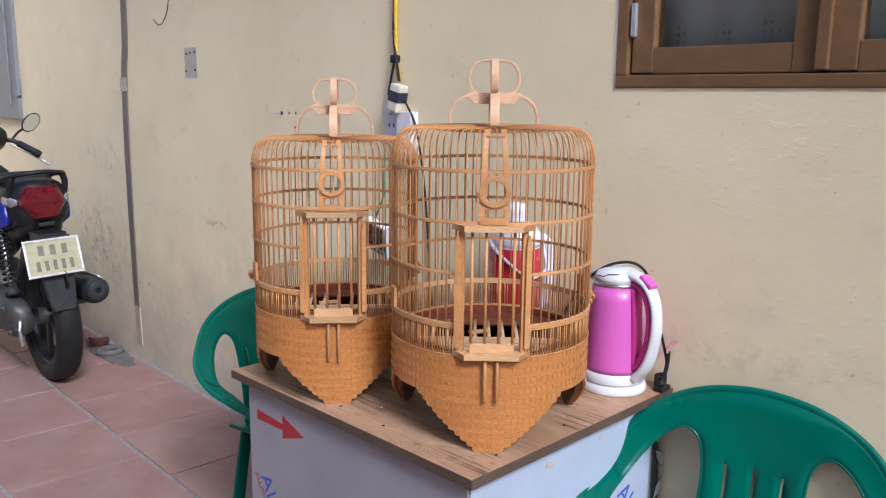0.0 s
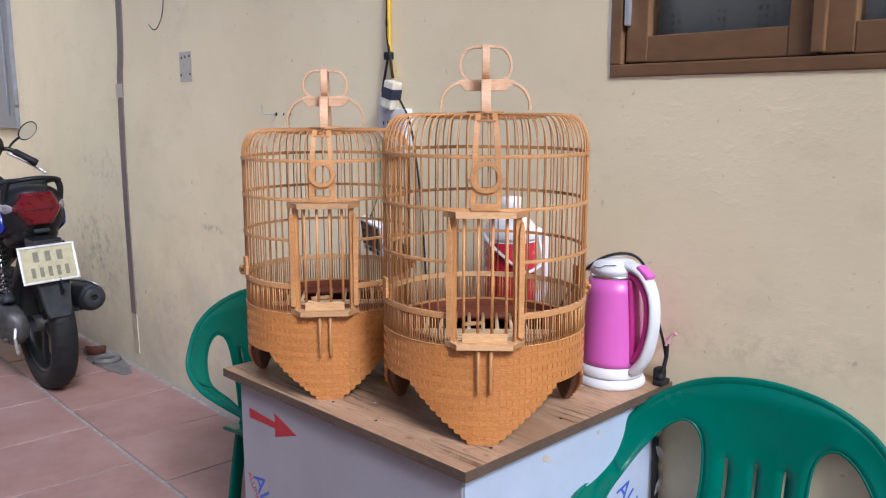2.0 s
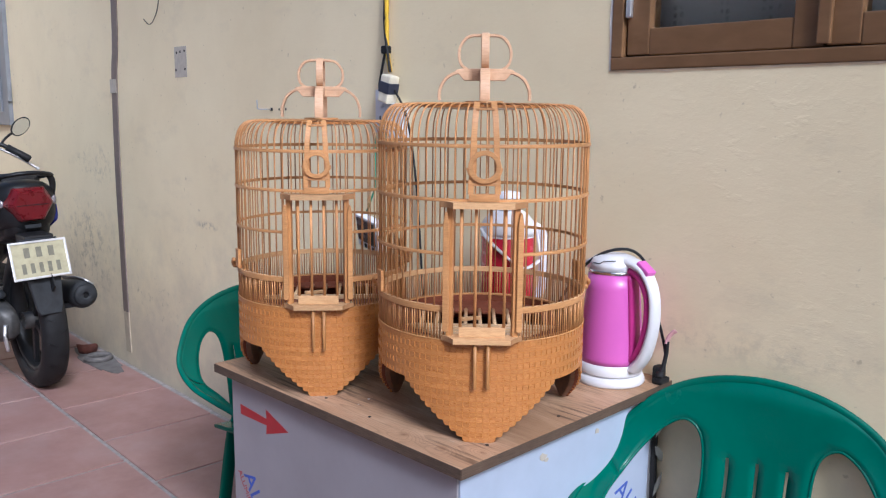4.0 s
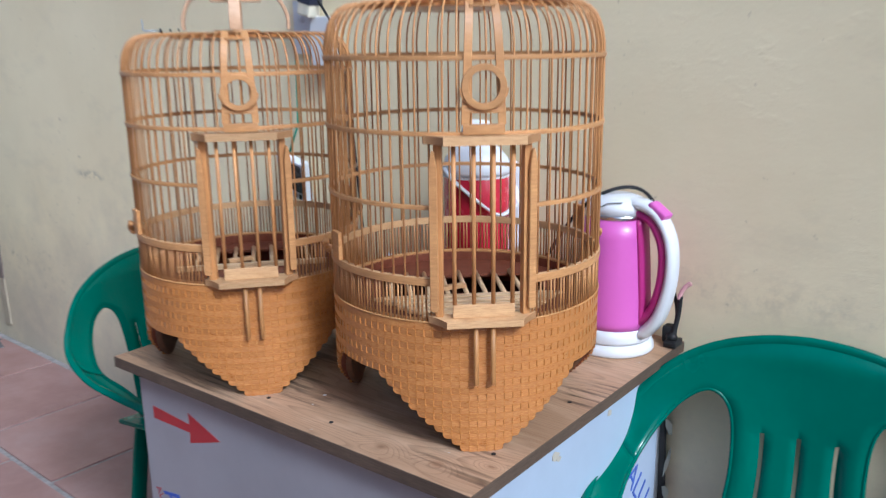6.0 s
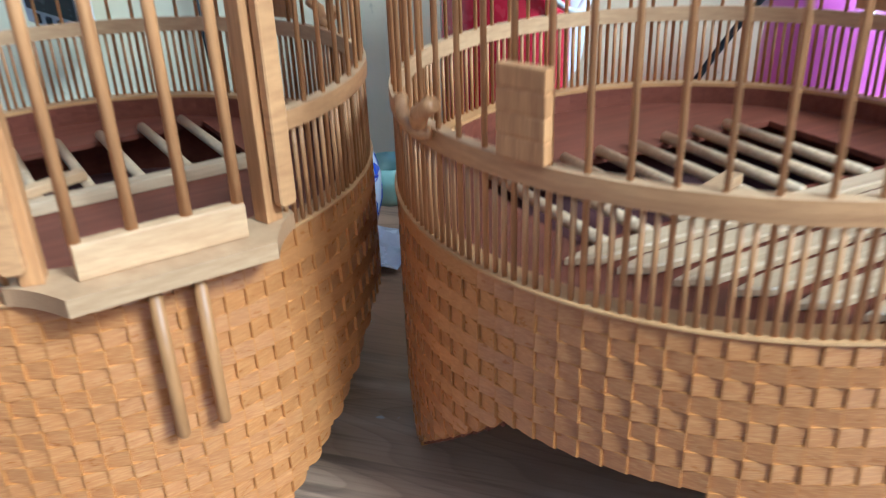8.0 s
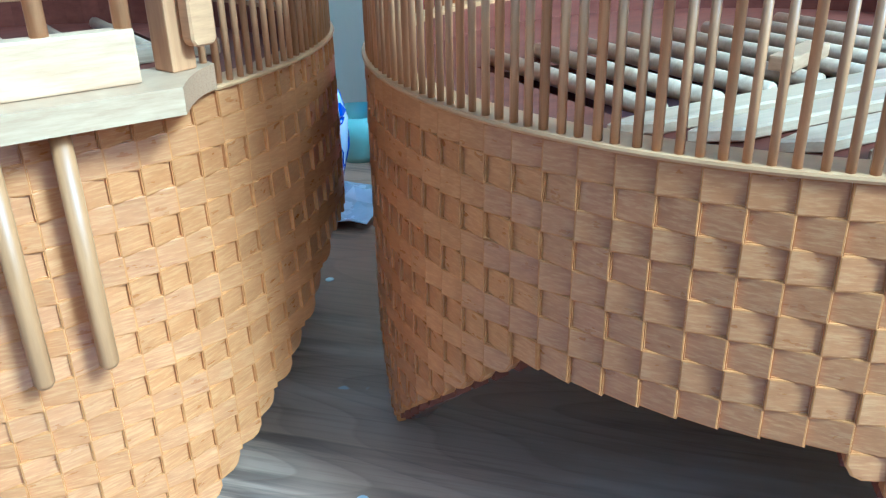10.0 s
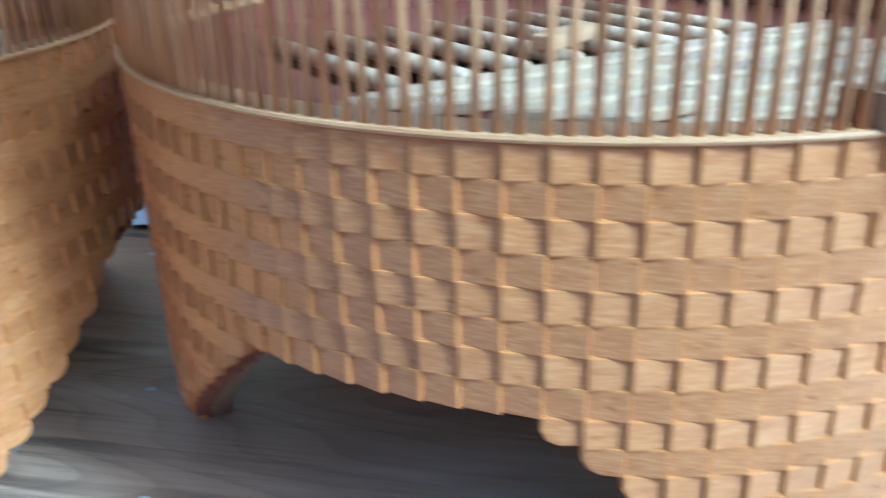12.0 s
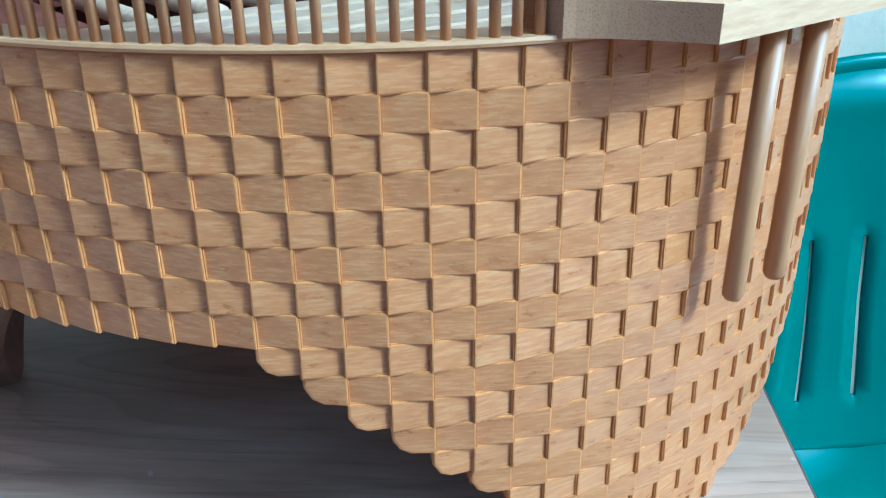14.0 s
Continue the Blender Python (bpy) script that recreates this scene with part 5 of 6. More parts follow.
# ---- things on the table ----
def kettle():
    k = thing("electric_kettle", (0.540, 0.094, TABLE), "pink electric kettle with white handle, lid and base", "kettle", turn=-100.0)
    part("power_base", lathe(bmesh.new(), [(0.0, 0.0), (0.069, 0.0), (0.071, 0.003), (0.070, 0.010), (0.066, 0.018), (0.060, 0.020), (0.0, 0.020)], 56), M_WHITE, k, "", True)
    part("foot_band", lathe(bmesh.new(), [(0.0, 0.0205), (0.0645, 0.0205), (0.0655, 0.024), (0.0645, 0.044), (0.0, 0.044)], 56), M_WHITE, k, "white band round the foot", True)
    body = [(0.0, 0.0442), (0.0638, 0.0442), (0.0636, 0.055), (0.0615, 0.10), (0.0575, 0.15), (0.0535, 0.195), (0.0508, 0.226), (0.0, 0.226)]
    part("body", lathe(bmesh.new(), body, 56), M_PINK, k, "pink tapering body", True)
    part("neck_ring", lathe(bmesh.new(), [(0.0, 0.2262), (0.0515, 0.2262), (0.0518, 0.2315), (0.050, 0.2335), (0.0, 0.2335)], 56), M_CHROME, k, "chrome ring", True)
    part("lid", lathe(bmesh.new(), [(0.0, 0.2337), (0.0495, 0.2337), (0.0485, 0.245), (0.042, 0.256), (0.028, 0.2615), (0.0, 0.2625)], 48), M_WHITE, k, "white domed lid", True)
    part("spout", sweep(bmesh.new(), smooth_path([(-0.044, 0, 0.205), (-0.056, 0, 0.225), (-0.066, 0, 0.243)], 4), rect(0.034, 0.012, 0.4), (0, 1, 0), True), M_WHITE, k, "", True)
    outer = smooth_path([(0.022, 0, 0.250), (0.054, 0, 0.250), (0.084, 0, 0.235), (0.105, 0, 0.200), (0.110, 0, 0.152), (0.103, 0, 0.106), (0.088, 0, 0.066), (0.064, 0, 0.036)], 6)
    part("handle", sweep(bmesh.new(), outer, rect(0.015, 0.030, 0.35), (0, 1, 0), True, [1.2 - 0.25 * math.sin(math.pi * i / (len(outer) - 1)) for i in range(len(outer))]), M_WHITE, k, "white curved handle", True)
    inner = smooth_path([(0.046, 0, 0.236), (0.072, 0, 0.226), (0.0920, 0, 0.194), (0.0965, 0, 0.152), (0.091, 0, 0.112), (0.078, 0, 0.078), (0.058, 0, 0.056)], 6)
    part("grip_liner", sweep(bmesh.new(), inner, rect(0.016, 0.026, 0.35), (0, 1, 0)), M_PINKIN, k, "dark pink inside of the handle", True)
    part("spine", sweep(bmesh.new(), smooth_path([(0.0500, 0, 0.226), (0.0555, 0, 0.18), (0.0600, 0, 0.12), (0.0635, 0, 0.055)], 5), rect(0.012, 0.028, 0.35), (0, 1, 0), True), M_PINKIN, k, "dark pink spine", True)
    part("button", boxed((0.036, 0.024, 0.014), (0.082, 0, 0.2440), 0.004, Matrix.Rotation(radians(33), 3, "Y")), M_PINK, k, "pink lid button")
    part("level_line", tube([(-0.012, -0.0475, 0.2475), (0.006, -0.0480, 0.2475), (0.014, -0.0455, 0.2535), (0.034, -0.032, 0.2555)], 0.0008, 6), M_GREY, k)
    cord = thing("kettle_cord", (0.006, -0.012, 0), "black power cord looped over the kettle to the wall", "cord")
    pts = smooth_path([(0.612, 0.028, TABLE + 0.012), (0.606, 0.022, 0.72), (0.590, 0.035, 0.80), (0.577, 0.046, 0.872), (0.566, 0.062, 0.915), (0.545, 0.085, 0.933), (0.517, 0.120, 0.925), (0.500, 0.155, 0.895), (0.497, 0.195, 0.840), (0.500, 0.235, 0.770), (0.515, 0.275, 0.700), (0.545, 0.31, 0.668), (0.600, 0.335, 0.666)], 7)
    part("wire", tube(pts, 0.0030, 8), M_BLACK, cord, "", True)
    part("plug", boxed((0.024, 0.020, 0.030), (0.600, 0.030, TABLE + 0.0165), 0.005), M_BLACK, cord)
    cl = thing("clip_stand", (0.603, 0.006, TABLE), "small black clip with a pale pink jaw", "clip")
    part("stem", tube(smooth_path([(-0.016, 0.004, 0.004), (-0.008, 0.0, 0.024), (0.0, -0.003, 0.056), (0.001, -0.004, 0.086)], 5), 0.0044, 10, (1, 0, 0), None), M_BLACK, cl, "", True)
    part("foot", boxed((0.036, 0.022, 0.012), (-0.010, 0.0, 0.006), 0.004), M_BLACK, cl)
    part("knob", lathe(bmesh.new(), [(0.0, 0.010), (0.009, 0.011), (0.010, 0.017), (0.007, 0.023), (0.0, 0.024)], 16, (-0.012, 0.002, 0)), M_BLACK, cl, "", True)
    part("jaw", sweep(bmesh.new(), smooth_path([(0.0, -0.003, 0.082), (0.001, -0.006, 0.094), (0.003, -0.012, 0.104), (0.006, -0.019, 0.110)], 3), rect(0.013, 0.005, 0.4), (0, 1, 0)), plain("pale pink plastic", (0.55, 0.30, 0.31), 0.4), cl, "pale pink jaw")


def thermos():
    t = thing("thermos_flask", (0.540, 0.378, TABLE), "red vacuum flask with white shoulder, cap and carrying bail", "thermos")
    part("body", lathe(bmesh.new(), [(0.0, 0.0), (0.058, 0.0), (0.061, 0.004), (0.061, 0.268), (0.059, 0.272), (0.0, 0.272)], 48), M_THERMOS, t, "red enamelled body", True)
    part("shoulder", lathe(bmesh.new(), [(0.0, 0.2722), (0.061, 0.2722), (0.062, 0.280), (0.058, 0.300), (0.044, 0.318), (0.030, 0.326), (0.0, 0.326)], 48), M_WHITE, t, "white plastic shoulder", True)
    part("cap", lathe(bmesh.new(), [(0.0, 0.3262), (0.027, 0.3262), (0.0275, 0.335), (0.0255, 0.337), (0.0275, 0.339), (0.0255, 0.342), (0.027, 0.345), (0.026, 0.366), (0.0, 0.370)], 36), M_WHITE, t, "white ribbed cap", True)
    d, s = Vector((-0.74, -0.67, 0)), Vector((0.67, -0.74, 0))
    pts = smooth_path([s * -0.060 + d * 0.018 + Vector((0, 0, 0.285)), s * -0.045 + d * 0.050 + Vector((0, 0, 0.265)), s * -0.010 + d * 0.068 + Vector((0, 0, 0.235)), s * 0.020 + d * 0.070 + Vector((0, 0, 0.212)), s * 0.040 + d * 0.066 + Vector((0, 0, 0.206)), s * 0.066 + d * 0.040 + Vector((0, 0, 0.216)), s * 0.076 + d * 0.012 + Vector((0, 0, 0.222)), s * 0.068 + Vector((0, 0, 0.262)), s * 0.061 + Vector((0, 0, 0.288))], 6)
    part("bail", sweep(bmesh.new(), pts, rect(0.010, 0.005, 0.35), (0, 0, 1)), M_WHITE, t, "white plastic carrying bail", True)
    h = smooth_path([s * 0.058 + Vector((0, 0, 0.292)), s * 0.078 + Vector((0, 0, 0.270)), s * 0.080 + Vector((0, 0, 0.20)), s * 0.078 + Vector((0, 0, 0.15)), s * 0.060 + Vector((0, 0, 0.125))], 6)
    part("side_handle", sweep(bmesh.new(), h, rect(0.020, 0.007, 0.35), tuple(d)), M_WHITE, t, "white side handle", True)
    part("label_band", lathe(bmesh.new(), [(0.0612, 0.268), (0.0616, 0.268), (0.0616, 0.2715), (0.0612, 0.2715)], 48, close=True), M_WHITE, t)


def crockery():
    j = thing("tea_jar", (0.450, 0.5165, TABLE), "blue and white china tea jar with a lid", "jar")
    part("body", lathe(bmesh.new(), [(0.0, 0.0), (0.025, 0.0), (0.028, 0.006), (0.035, 0.035), (0.036, 0.060), (0.030, 0.080), (0.022, 0.088), (0.0, 0.088)], 40), M_CHINA, j, "", True)
    part("lid", lathe(bmesh.new(), [(0.0, 0.0882), (0.024, 0.0882), (0.024, 0.093), (0.017, 0.104), (0.006, 0.108), (0.007, 0.116), (0.0, 0.119)], 32), M_CHINA, j, "", True)
    rng = random.Random(3)
    for k in range(46):
        a, z = rng.uniform(0, 2 * math.pi), rng.uniform(0.012, 0.078)
        r = np.interp(z, [0.0, 0.006, 0.035, 0.060, 0.080], [0.025, 0.028, 0.035, 0.036, 0.030]) + 0.0003
        L = rng.uniform(0.010, 0.022)
        o = [(-L, 0), (-L * 0.3, L * 0.30), (L * 0.4, L * 0.24), (L, 0), (L * 0.4, -L * 0.24), (-L * 0.3, -L * 0.30)]
        ang = rng.uniform(0, math.pi)
        bm = bmesh.new()
        vs = []
        for x, y in o:
            u, w = x * math.cos(ang) - y * math.sin(ang), x * math.sin(ang) + y * math.cos(ang)
            zz = min(0.082, max(0.006, z + w))
            rr = np.interp(zz, [0.0, 0.006, 0.035, 0.060, 0.080, 0.088], [0.025, 0.028, 0.035, 0.036, 0.030, 0.022]) + 0.0005
            vs.append(bm.verts.new((rr * math.cos(a + u / rr), rr * math.sin(a + u / rr), zz)))
        bm.faces.new(vs)
        p = part("painted_leaf", bm, M_COBALT, j)
        p.modifiers.new("thickness", "SOLIDIFY").thickness = 0.0003
    c = thing("teacup", (0.537, 0.503, TABLE), "small pale green china cup", "cup")
    part("bowl", lathe(bmesh.new(), [(0.0, 0.004), (0.016, 0.004), (0.017, 0.0), (0.020, 0.0), (0.022, 0.006), (0.029, 0.022), (0.031, 0.044), (0.0295, 0.044), (0.027, 0.022), (0.018, 0.008), (0.0, 0.007)], 36), M_CELADON, c, "", True)
    a = thing("glass_dish", (0.454, 0.622, TABLE), "faceted clear glass dish", "dish")
    bm = bmesh.new()
    seg = 24
    prof = [(0.030, 0.0), (0.050, 0.004), (0.062, 0.030), (0.060, 0.046), (0.056, 0.046), (0.055, 0.030), (0.044, 0.010), (0.0, 0.009)]
    rings = [[bm.verts.new(((r + (0.003 if (k % 2) else -0.001) * (1 if 0 < i < 4 else 0)) * math.cos(2 * math.pi * k / seg), (r + (0.003 if (k % 2) else -0.001) * (1 if 0 < i < 4 else 0)) * math.sin(2 * math.pi * k / seg), z)) for k in range(seg)] for i, (r, z) in enumerate(prof[:-1])]
    bm.faces.new(list(reversed(rings[0])))
    for A, B in zip(rings, rings[1:]):
        for k in range(seg):
            bm.faces.new((A[k], A[(k + 1) % seg], B[(k + 1) % seg], B[k]))
    bm.faces.new(rings[-1])
    part("bowl", bm, M_CRYSTAL, a)
    f = thing("plastic_sheet", (0.41, 0.47, TABLE), "crumpled scrap of clear plastic film", "film")
    bm = bmesh.new()
    rng = random.Random(5)
    grid = [[bm.verts.new((-0.04 + 0.018 * i + rng.uniform(-0.003, 0.003), -0.035 + 0.014 * k + rng.uniform(-0.003, 0.003), 0.001 + 0.006 * rng.random())) for k in range(6)] for i in range(6)]
    for i in range(5):
        for k in range(5):
            bm.faces.new((grid[i][k], grid[i + 1][k], grid[i + 1][k + 1], grid[i][k + 1]))
    p = part("sheet", bm, plain("milky film", (0.62, 0.64, 0.72), 0.25, var=0.08), f)
    p.modifiers.new("thickness", "SOLIDIFY").thickness = 0.0004


kettle()
thermos()
crockery()


# ---- things on the wall ----
def wall_things():
    c = thing("wall_conduit", (WALL, 2.845, FLOOR), "flat grey cable duct running down the wall, painted over low down", "cable duct", base=YARD)
    run = [(-0.004, -0.052, 3.0), (-0.004, -0.04, 1.62), (-0.004, -0.002, 1.29), (-0.004, 0.012, 0.84), (-0.004, 0.002, 0.25), (-0.004, -0.006, 0.06)]
    part("duct", sweep(bmesh.new(), smooth_path(run[:5], 6), rect(0.056, 0.006), (1, 0, 0)), M_TUBE, c, "", False)
    part("painted_end", sweep(bmesh.new(), smooth_path(run[4:], 4), rect(0.055, 0.005), (1, 0, 0)), M_DUCTEND, c, "paint-smeared lower end")
    part("tape", boxed((0.002, 0.066, 0.06), (-0.0100, 0.0, 1.27), 0.0005), M_TAPE, c, "pale strip of tape")
    p = thing("patch", (WALL, 2.20, 1.383), "pale filled patch with old screw holes", "wall patch", base=YARD)
    part("filler", boxed((0.0012, 0.10, 0.115), (-0.0005, 0, 0)), M_TAPE, p)
    for y, z in ((0.03, 0.035), (0.0, 0.038), (-0.035, 0.040), (0.040, -0.03), (-0.036, -0.028)):
        part("screw_hole", lathe(bmesh.new(), [(0.0, 0.0), (0.0055, 0.0), (0.005, 0.001), (0.0, 0.001)], 9), M_BLACK, p, "", False, Matrix.Translation((-0.0012, y, z)) @ Matrix.Rotation(-math.pi / 2, 4, "Y") @ Matrix.Rotation(0.4, 4, "Z"))
    w = thing("loose_wire", (WALL, 2.37, 1.55), "thin black wire end sticking out of the wall", "wire", base=YARD)
    part("strand", tube(smooth_path([(-0.002, -0.02, 0.20), (-0.012, -0.02, 0.06), (-0.016, 0.02, 0.0), (-0.014, 0.07, -0.012), (-0.012, 0.12, 0.012)], 6), 0.0018, 6), M_BLACK, w, "", True)
    h = thing("wall_hook", (WALL, 1.551, 1.206), "bent steel hook screwed into the wall", "hook", base=YARD)
    part("hook", tube([(0.0, 0.0, 0.0), (-0.03, 0.0, 0.0), (-0.034, 0.02, 0.0), (-0.034, 0.034, 0.002), (-0.034, 0.036, 0.03)], 0.0022, 8, (0.2, 0.1, 1)), M_ALU, h, "", True)
    part("plug", lathe(bmesh.new(), [(0, 0), (0.006, 0), (0.005, 0.004), (0, 0.004)], 10), M_GREY, h, "", False, Matrix.Rotation(-math.pi / 2, 4, "Y"))
    for y, z in ((-0.045, 0.0), (-0.085, 0.001), (-0.080, -0.045)):
        part("screw_hole", lathe(bmesh.new(), [(0.0, 0.0), (0.0042, 0.0), (0.004, 0.0008), (0.0, 0.0008)], 9), M_BLACK, h, "", False, Matrix.Translation((0, y, z)) @ Matrix.Rotation(-math.pi / 2, 4, "Y"))

    s = thing("wall_socket", (WALL, 0.955, 1.203), "white wall socket with a switch", "socket", base=YARD)
    part("face_plate", boxed((0.009, 0.072, 0.118), (-0.0045, 0, 0), 0.002), M_WHITE, s)
    part("switch", lathe(bmesh.new(), [(0, 0), (0.010, 0), (0.009, 0.003), (0, 0.0035)], 20), M_WHITE, s, "", True, Matrix.Translation((-0.009, 0.006, 0.020)) @ Matrix.Rotation(-math.pi / 2, 4, "Y"))
    for y in (-0.006, 0.014):
        part("pin_hole", boxed((0.001, 0.005, 0.010), (-0.0094, y, -0.018)), M_BLACK, s)
    d = thing("socket_box", (WALL, 0.885, 1.165), "second white socket beside the first", "socket", base=YARD)
    part("face_plate", boxed((0.028, 0.062, 0.120), (-0.014, 0, 0), 0.003), M_WHITE, d)
    p = thing("plug_adapter", (WALL - 0.032, 0.905, 1.262), "cream plug adapter wrapped in black tape", "plug", base=YARD)
    rot = Matrix.Rotation(radians(14), 3, "X")
    part("body", boxed((0.034, 0.040, 0.075), (0, 0, 0), 0.005, rot), plain("cream plastic", (0.66, 0.61, 0.48), 0.45), p)
    part("tape", boxed((0.037, 0.043, 0.030), (0, -0.001, 0.004), 0.003, rot), plain("blue-black tape", (0.02, 0.025, 0.05), 0.4), p, "band of dark tape")
    c = thing("cable_bundle", (WALL, 0.935, 1.218), "yellow and black cables hanging down the wall", "cables", base=YARD)
    part("yellow_cable", tube(smooth_path([(-0.010, -0.015, 1.2), (-0.010, -0.003, 0.45), (-0.011, 0.002, 0.30), (-0.012, 0.0, 0.16), (-0.014, -0.016, 0.09)], 6), 0.0062, 8), M_YELLOW, c, "", True)
    part("black_cable", tube(smooth_path([(-0.008, 0.010, 1.2), (-0.008, 0.012, 0.40), (-0.014, 0.008, 0.22), (-0.020, -0.015, 0.13), (-0.030, -0.035, 0.09)], 6), 0.004, 8), M_BLACK, c, "", True)
    part("black_cable", tube(smooth_path([(-0.016, 0.0, 0.155), (-0.018, 0.014, 0.10), (-0.016, 0.028, 0.06), (-0.010, 0.034, 0.045)], 6), 0.0035, 8), M_BLACK, c, "", True)
    part("black_cable", tube(smooth_path([(-0.030, -0.055, 0.04), (-0.022, -0.090, -0.02), (-0.014, -0.105, -0.10), (-0.008, -0.120, -0.22), (-0.008, -0.135, -0.36), (-0.010, -0.150, -0.50), (-0.010, -0.160, -0.56)], 6), 0.003, 8), M_BLACK, c, "", True)
    part("knot", boxed((0.020, 0.024, 0.022), (-0.014, 0.002, 0.150), 0.005), M_BLACK, c, "knot of black tape")
    # hung dark board with a white frame on a green wire
    b = thing("hanging_power_board", (WALL - 0.03, 0.985, 0.815), "dark power board in a white frame on a green wire", "power board", base=YARD)
    tilt = Matrix.Rotation(radians(-20), 4, "Y") @ Matrix.Rotation(radians(16), 4, "X")
    part("frame", boxed((0.022, 0.084, 0.105), (0, 0, 0.055), 0.003), M_WHITE, b, "", False, tilt)
    part("face", boxed((0.004, 0.070, 0.074), (-0.0125, 0, 0.064), 0.001), plain("brown smoked plastic", (0.055, 0.045, 0.045), 0.25), b, "dark smoked face", False, tilt)
    for y in (-0.024, -0.008, 0.008, 0.024):
        part("outlet", boxed((0.003, 0.007, 0.012), (-0.0125, y, 0.014)), M_GREY, b, "", False, tilt)
    part("green_wire", tube([(-0.020, 0.0, 0.10), (0.010, -0.004, 0.17), (0.014, -0.004, 0.32)], 0.0026, 8), M_GWIRE, b, "", True)


wall_things()


# ---- motorbike ----
def motorbike():
    b = thing("motorbike", (0.285, 2.88, FLOOR), "dark blue underbone motorbike on its side stand", "motorbike", base=YARD)
    b.matrix_world = YARD @ Matrix.Translation((0.228, 2.81, FLOOR)) @ Matrix.Rotation(radians(-2), 4, "Y")

    def wheel(y):
        w = part("wheel", lathe(bmesh.new(), [(0.030, -0.045), (0.036, -0.045), (0.036, 0.045), (0.030, 0.045)], 20, close=True), M_METAL, b, "", True, Matrix.Translation((0, y, 0.29)) @ Matrix.Rotation(math.pi / 2, 4, "Y"))
        tread = [(0.212, -0.034), (0.222, -0.046), (0.250, -0.052), (0.276, -0.044), (0.288, -0.026), (0.2905, 0.0), (0.288, 0.026), (0.276, 0.044), (0.250, 0.052), (0.222, 0.046), (0.212, 0.034)]
        part("tyre", lathe(bmesh.new(), tread, 72, close=True), M_BLACK, w, "worn black tyre", True)
        part("rim", lathe(bmesh.new(), [(0.198, -0.030), (0.214, -0.036), (0.218, -0.034), (0.206, -0.020), (0.204, 0.020), (0.218, 0.034), (0.214, 0.036), (0.198, 0.030)], 64, close=True), M_DARK, w, "", True)
        for k in range(5):
            a = 2 * math.pi * k / 5
            part("spoke", sweep(bmesh.new(), [(0.03 * math.cos(a), 0.03 * math.sin(a), 0), (0.205 * math.cos(a + 0.2), 0.205 * math.sin(a + 0.2), 0)], rect(0.030, 0.020), (0, 0, 1)), M_DARK, w)
        for k in range(36):
            a = 2 * math.pi * k / 36
            m = Matrix.Rotation(a, 4, "Z")
            part("groove", boxed((0.0016, 0.004, 0.034), (0.2898, 0, 0.022 if k % 2 else -0.022), 0, Matrix.Rotation(0.5 if k % 2 else -0.5, 3, "X")), M_DARK, w, "", False, m)
        return w
    wheel(0.0)
    wheel(1.24)
    # tail: body, seat, rail, lamp, indicators
    def hull(name, stations, mat, label="", parent=b):
        """A closed skin through oval stations (y, half width, low, high)."""
        bm = bmesh.new()
        rings = []
        for y, hw, zl, zh, x0 in stations:
            rings.append([bm.verts.new((x0 + hw * math.copysign(abs(math.cos(a)) ** 0.7, math.cos(a)), y, (zl + zh) / 2 + (zh - zl) / 2 * math.copysign(abs(math.sin(a)) ** 0.7, math.sin(a)))) for a in [2 * math.pi * k / 24 for k in range(24)]])
        for A, B in zip(rings, rings[1:]):
            for k in range(24):
                bm.faces.new((A[k], A[(k + 1) % 24], B[(k + 1) % 24], B[k]))
        bm.faces.new(list(reversed(rings[0])))
        bm.faces.new(rings[-1])
        bmesh.ops.recalc_face_normals(bm, faces=bm.faces)
        return part(name, bm, mat, parent, label, True)
    hull("tail_body", [(-0.108, 0.070, 0.690, 0.868, 0), (-0.06, 0.112, 0.675, 0.882, 0), (0.05, 0.130, 0.655, 0.880, 0), (0.30, 0.120, 0.60, 0.83, 0), (0.62, 0.09, 0.55, 0.76, 0)], M_DARK, "dark tail fairing")
    for s in (-1, 1):
        hull("side_panel", [(-0.02, 0.012, 0.70, 0.78, s * 0.118), (0.10, 0.022, 0.655, 0.80, s * 0.122), (0.35, 0.020, 0.60, 0.77, s * 0.116), (0.60, 0.010, 0.56, 0.70, s * 0.09)], M_NAVY, "blue side panel")
    hull("under_tail", [(-0.095, 0.06, 0.67, 0.75, 0), (-0.05, 0.085, 0.64, 0.735, 0), (0.12, 0.09, 0.60, 0.70, 0)], M_DARK)
    hull("seat", [(0.02, 0.06, 0.845, 0.885, 0), (0.12, 0.115, 0.83, 0.90, 0), (0.40, 0.12, 0.80, 0.875, 0), (0.72, 0.08, 0.76, 0.83, 0)], M_BLACK, "black seat")
    def lens(name, rings, mat, label, parent=b):
        """Flat-sided lens: outlines (y, list of half width and height) lofted from back to front."""
        bm = bmesh.new()
        rows = []
        for y, side in rings:
            rows.append([bm.verts.new((x, y, z)) for x, z in side + [(-x, z) for x, z in reversed(side)]])
        for A, B in zip(rows, rows[1:]):
            for k in range(len(A)):
                bm.faces.new((A[k], A[(k + 1) % len(A)], B[(k + 1) % len(A)], B[k]))
        bm.faces.new(list(reversed(rows[0])))
        bm.faces.new(rows[-1])
        bmesh.ops.recalc_face_normals(bm, faces=bm.faces)
        bmesh.ops.bevel(bm, geom=list(bm.edges), offset=0.004, segments=2, affect="EDGES")
        return part(name, bm, mat, parent, label, False)
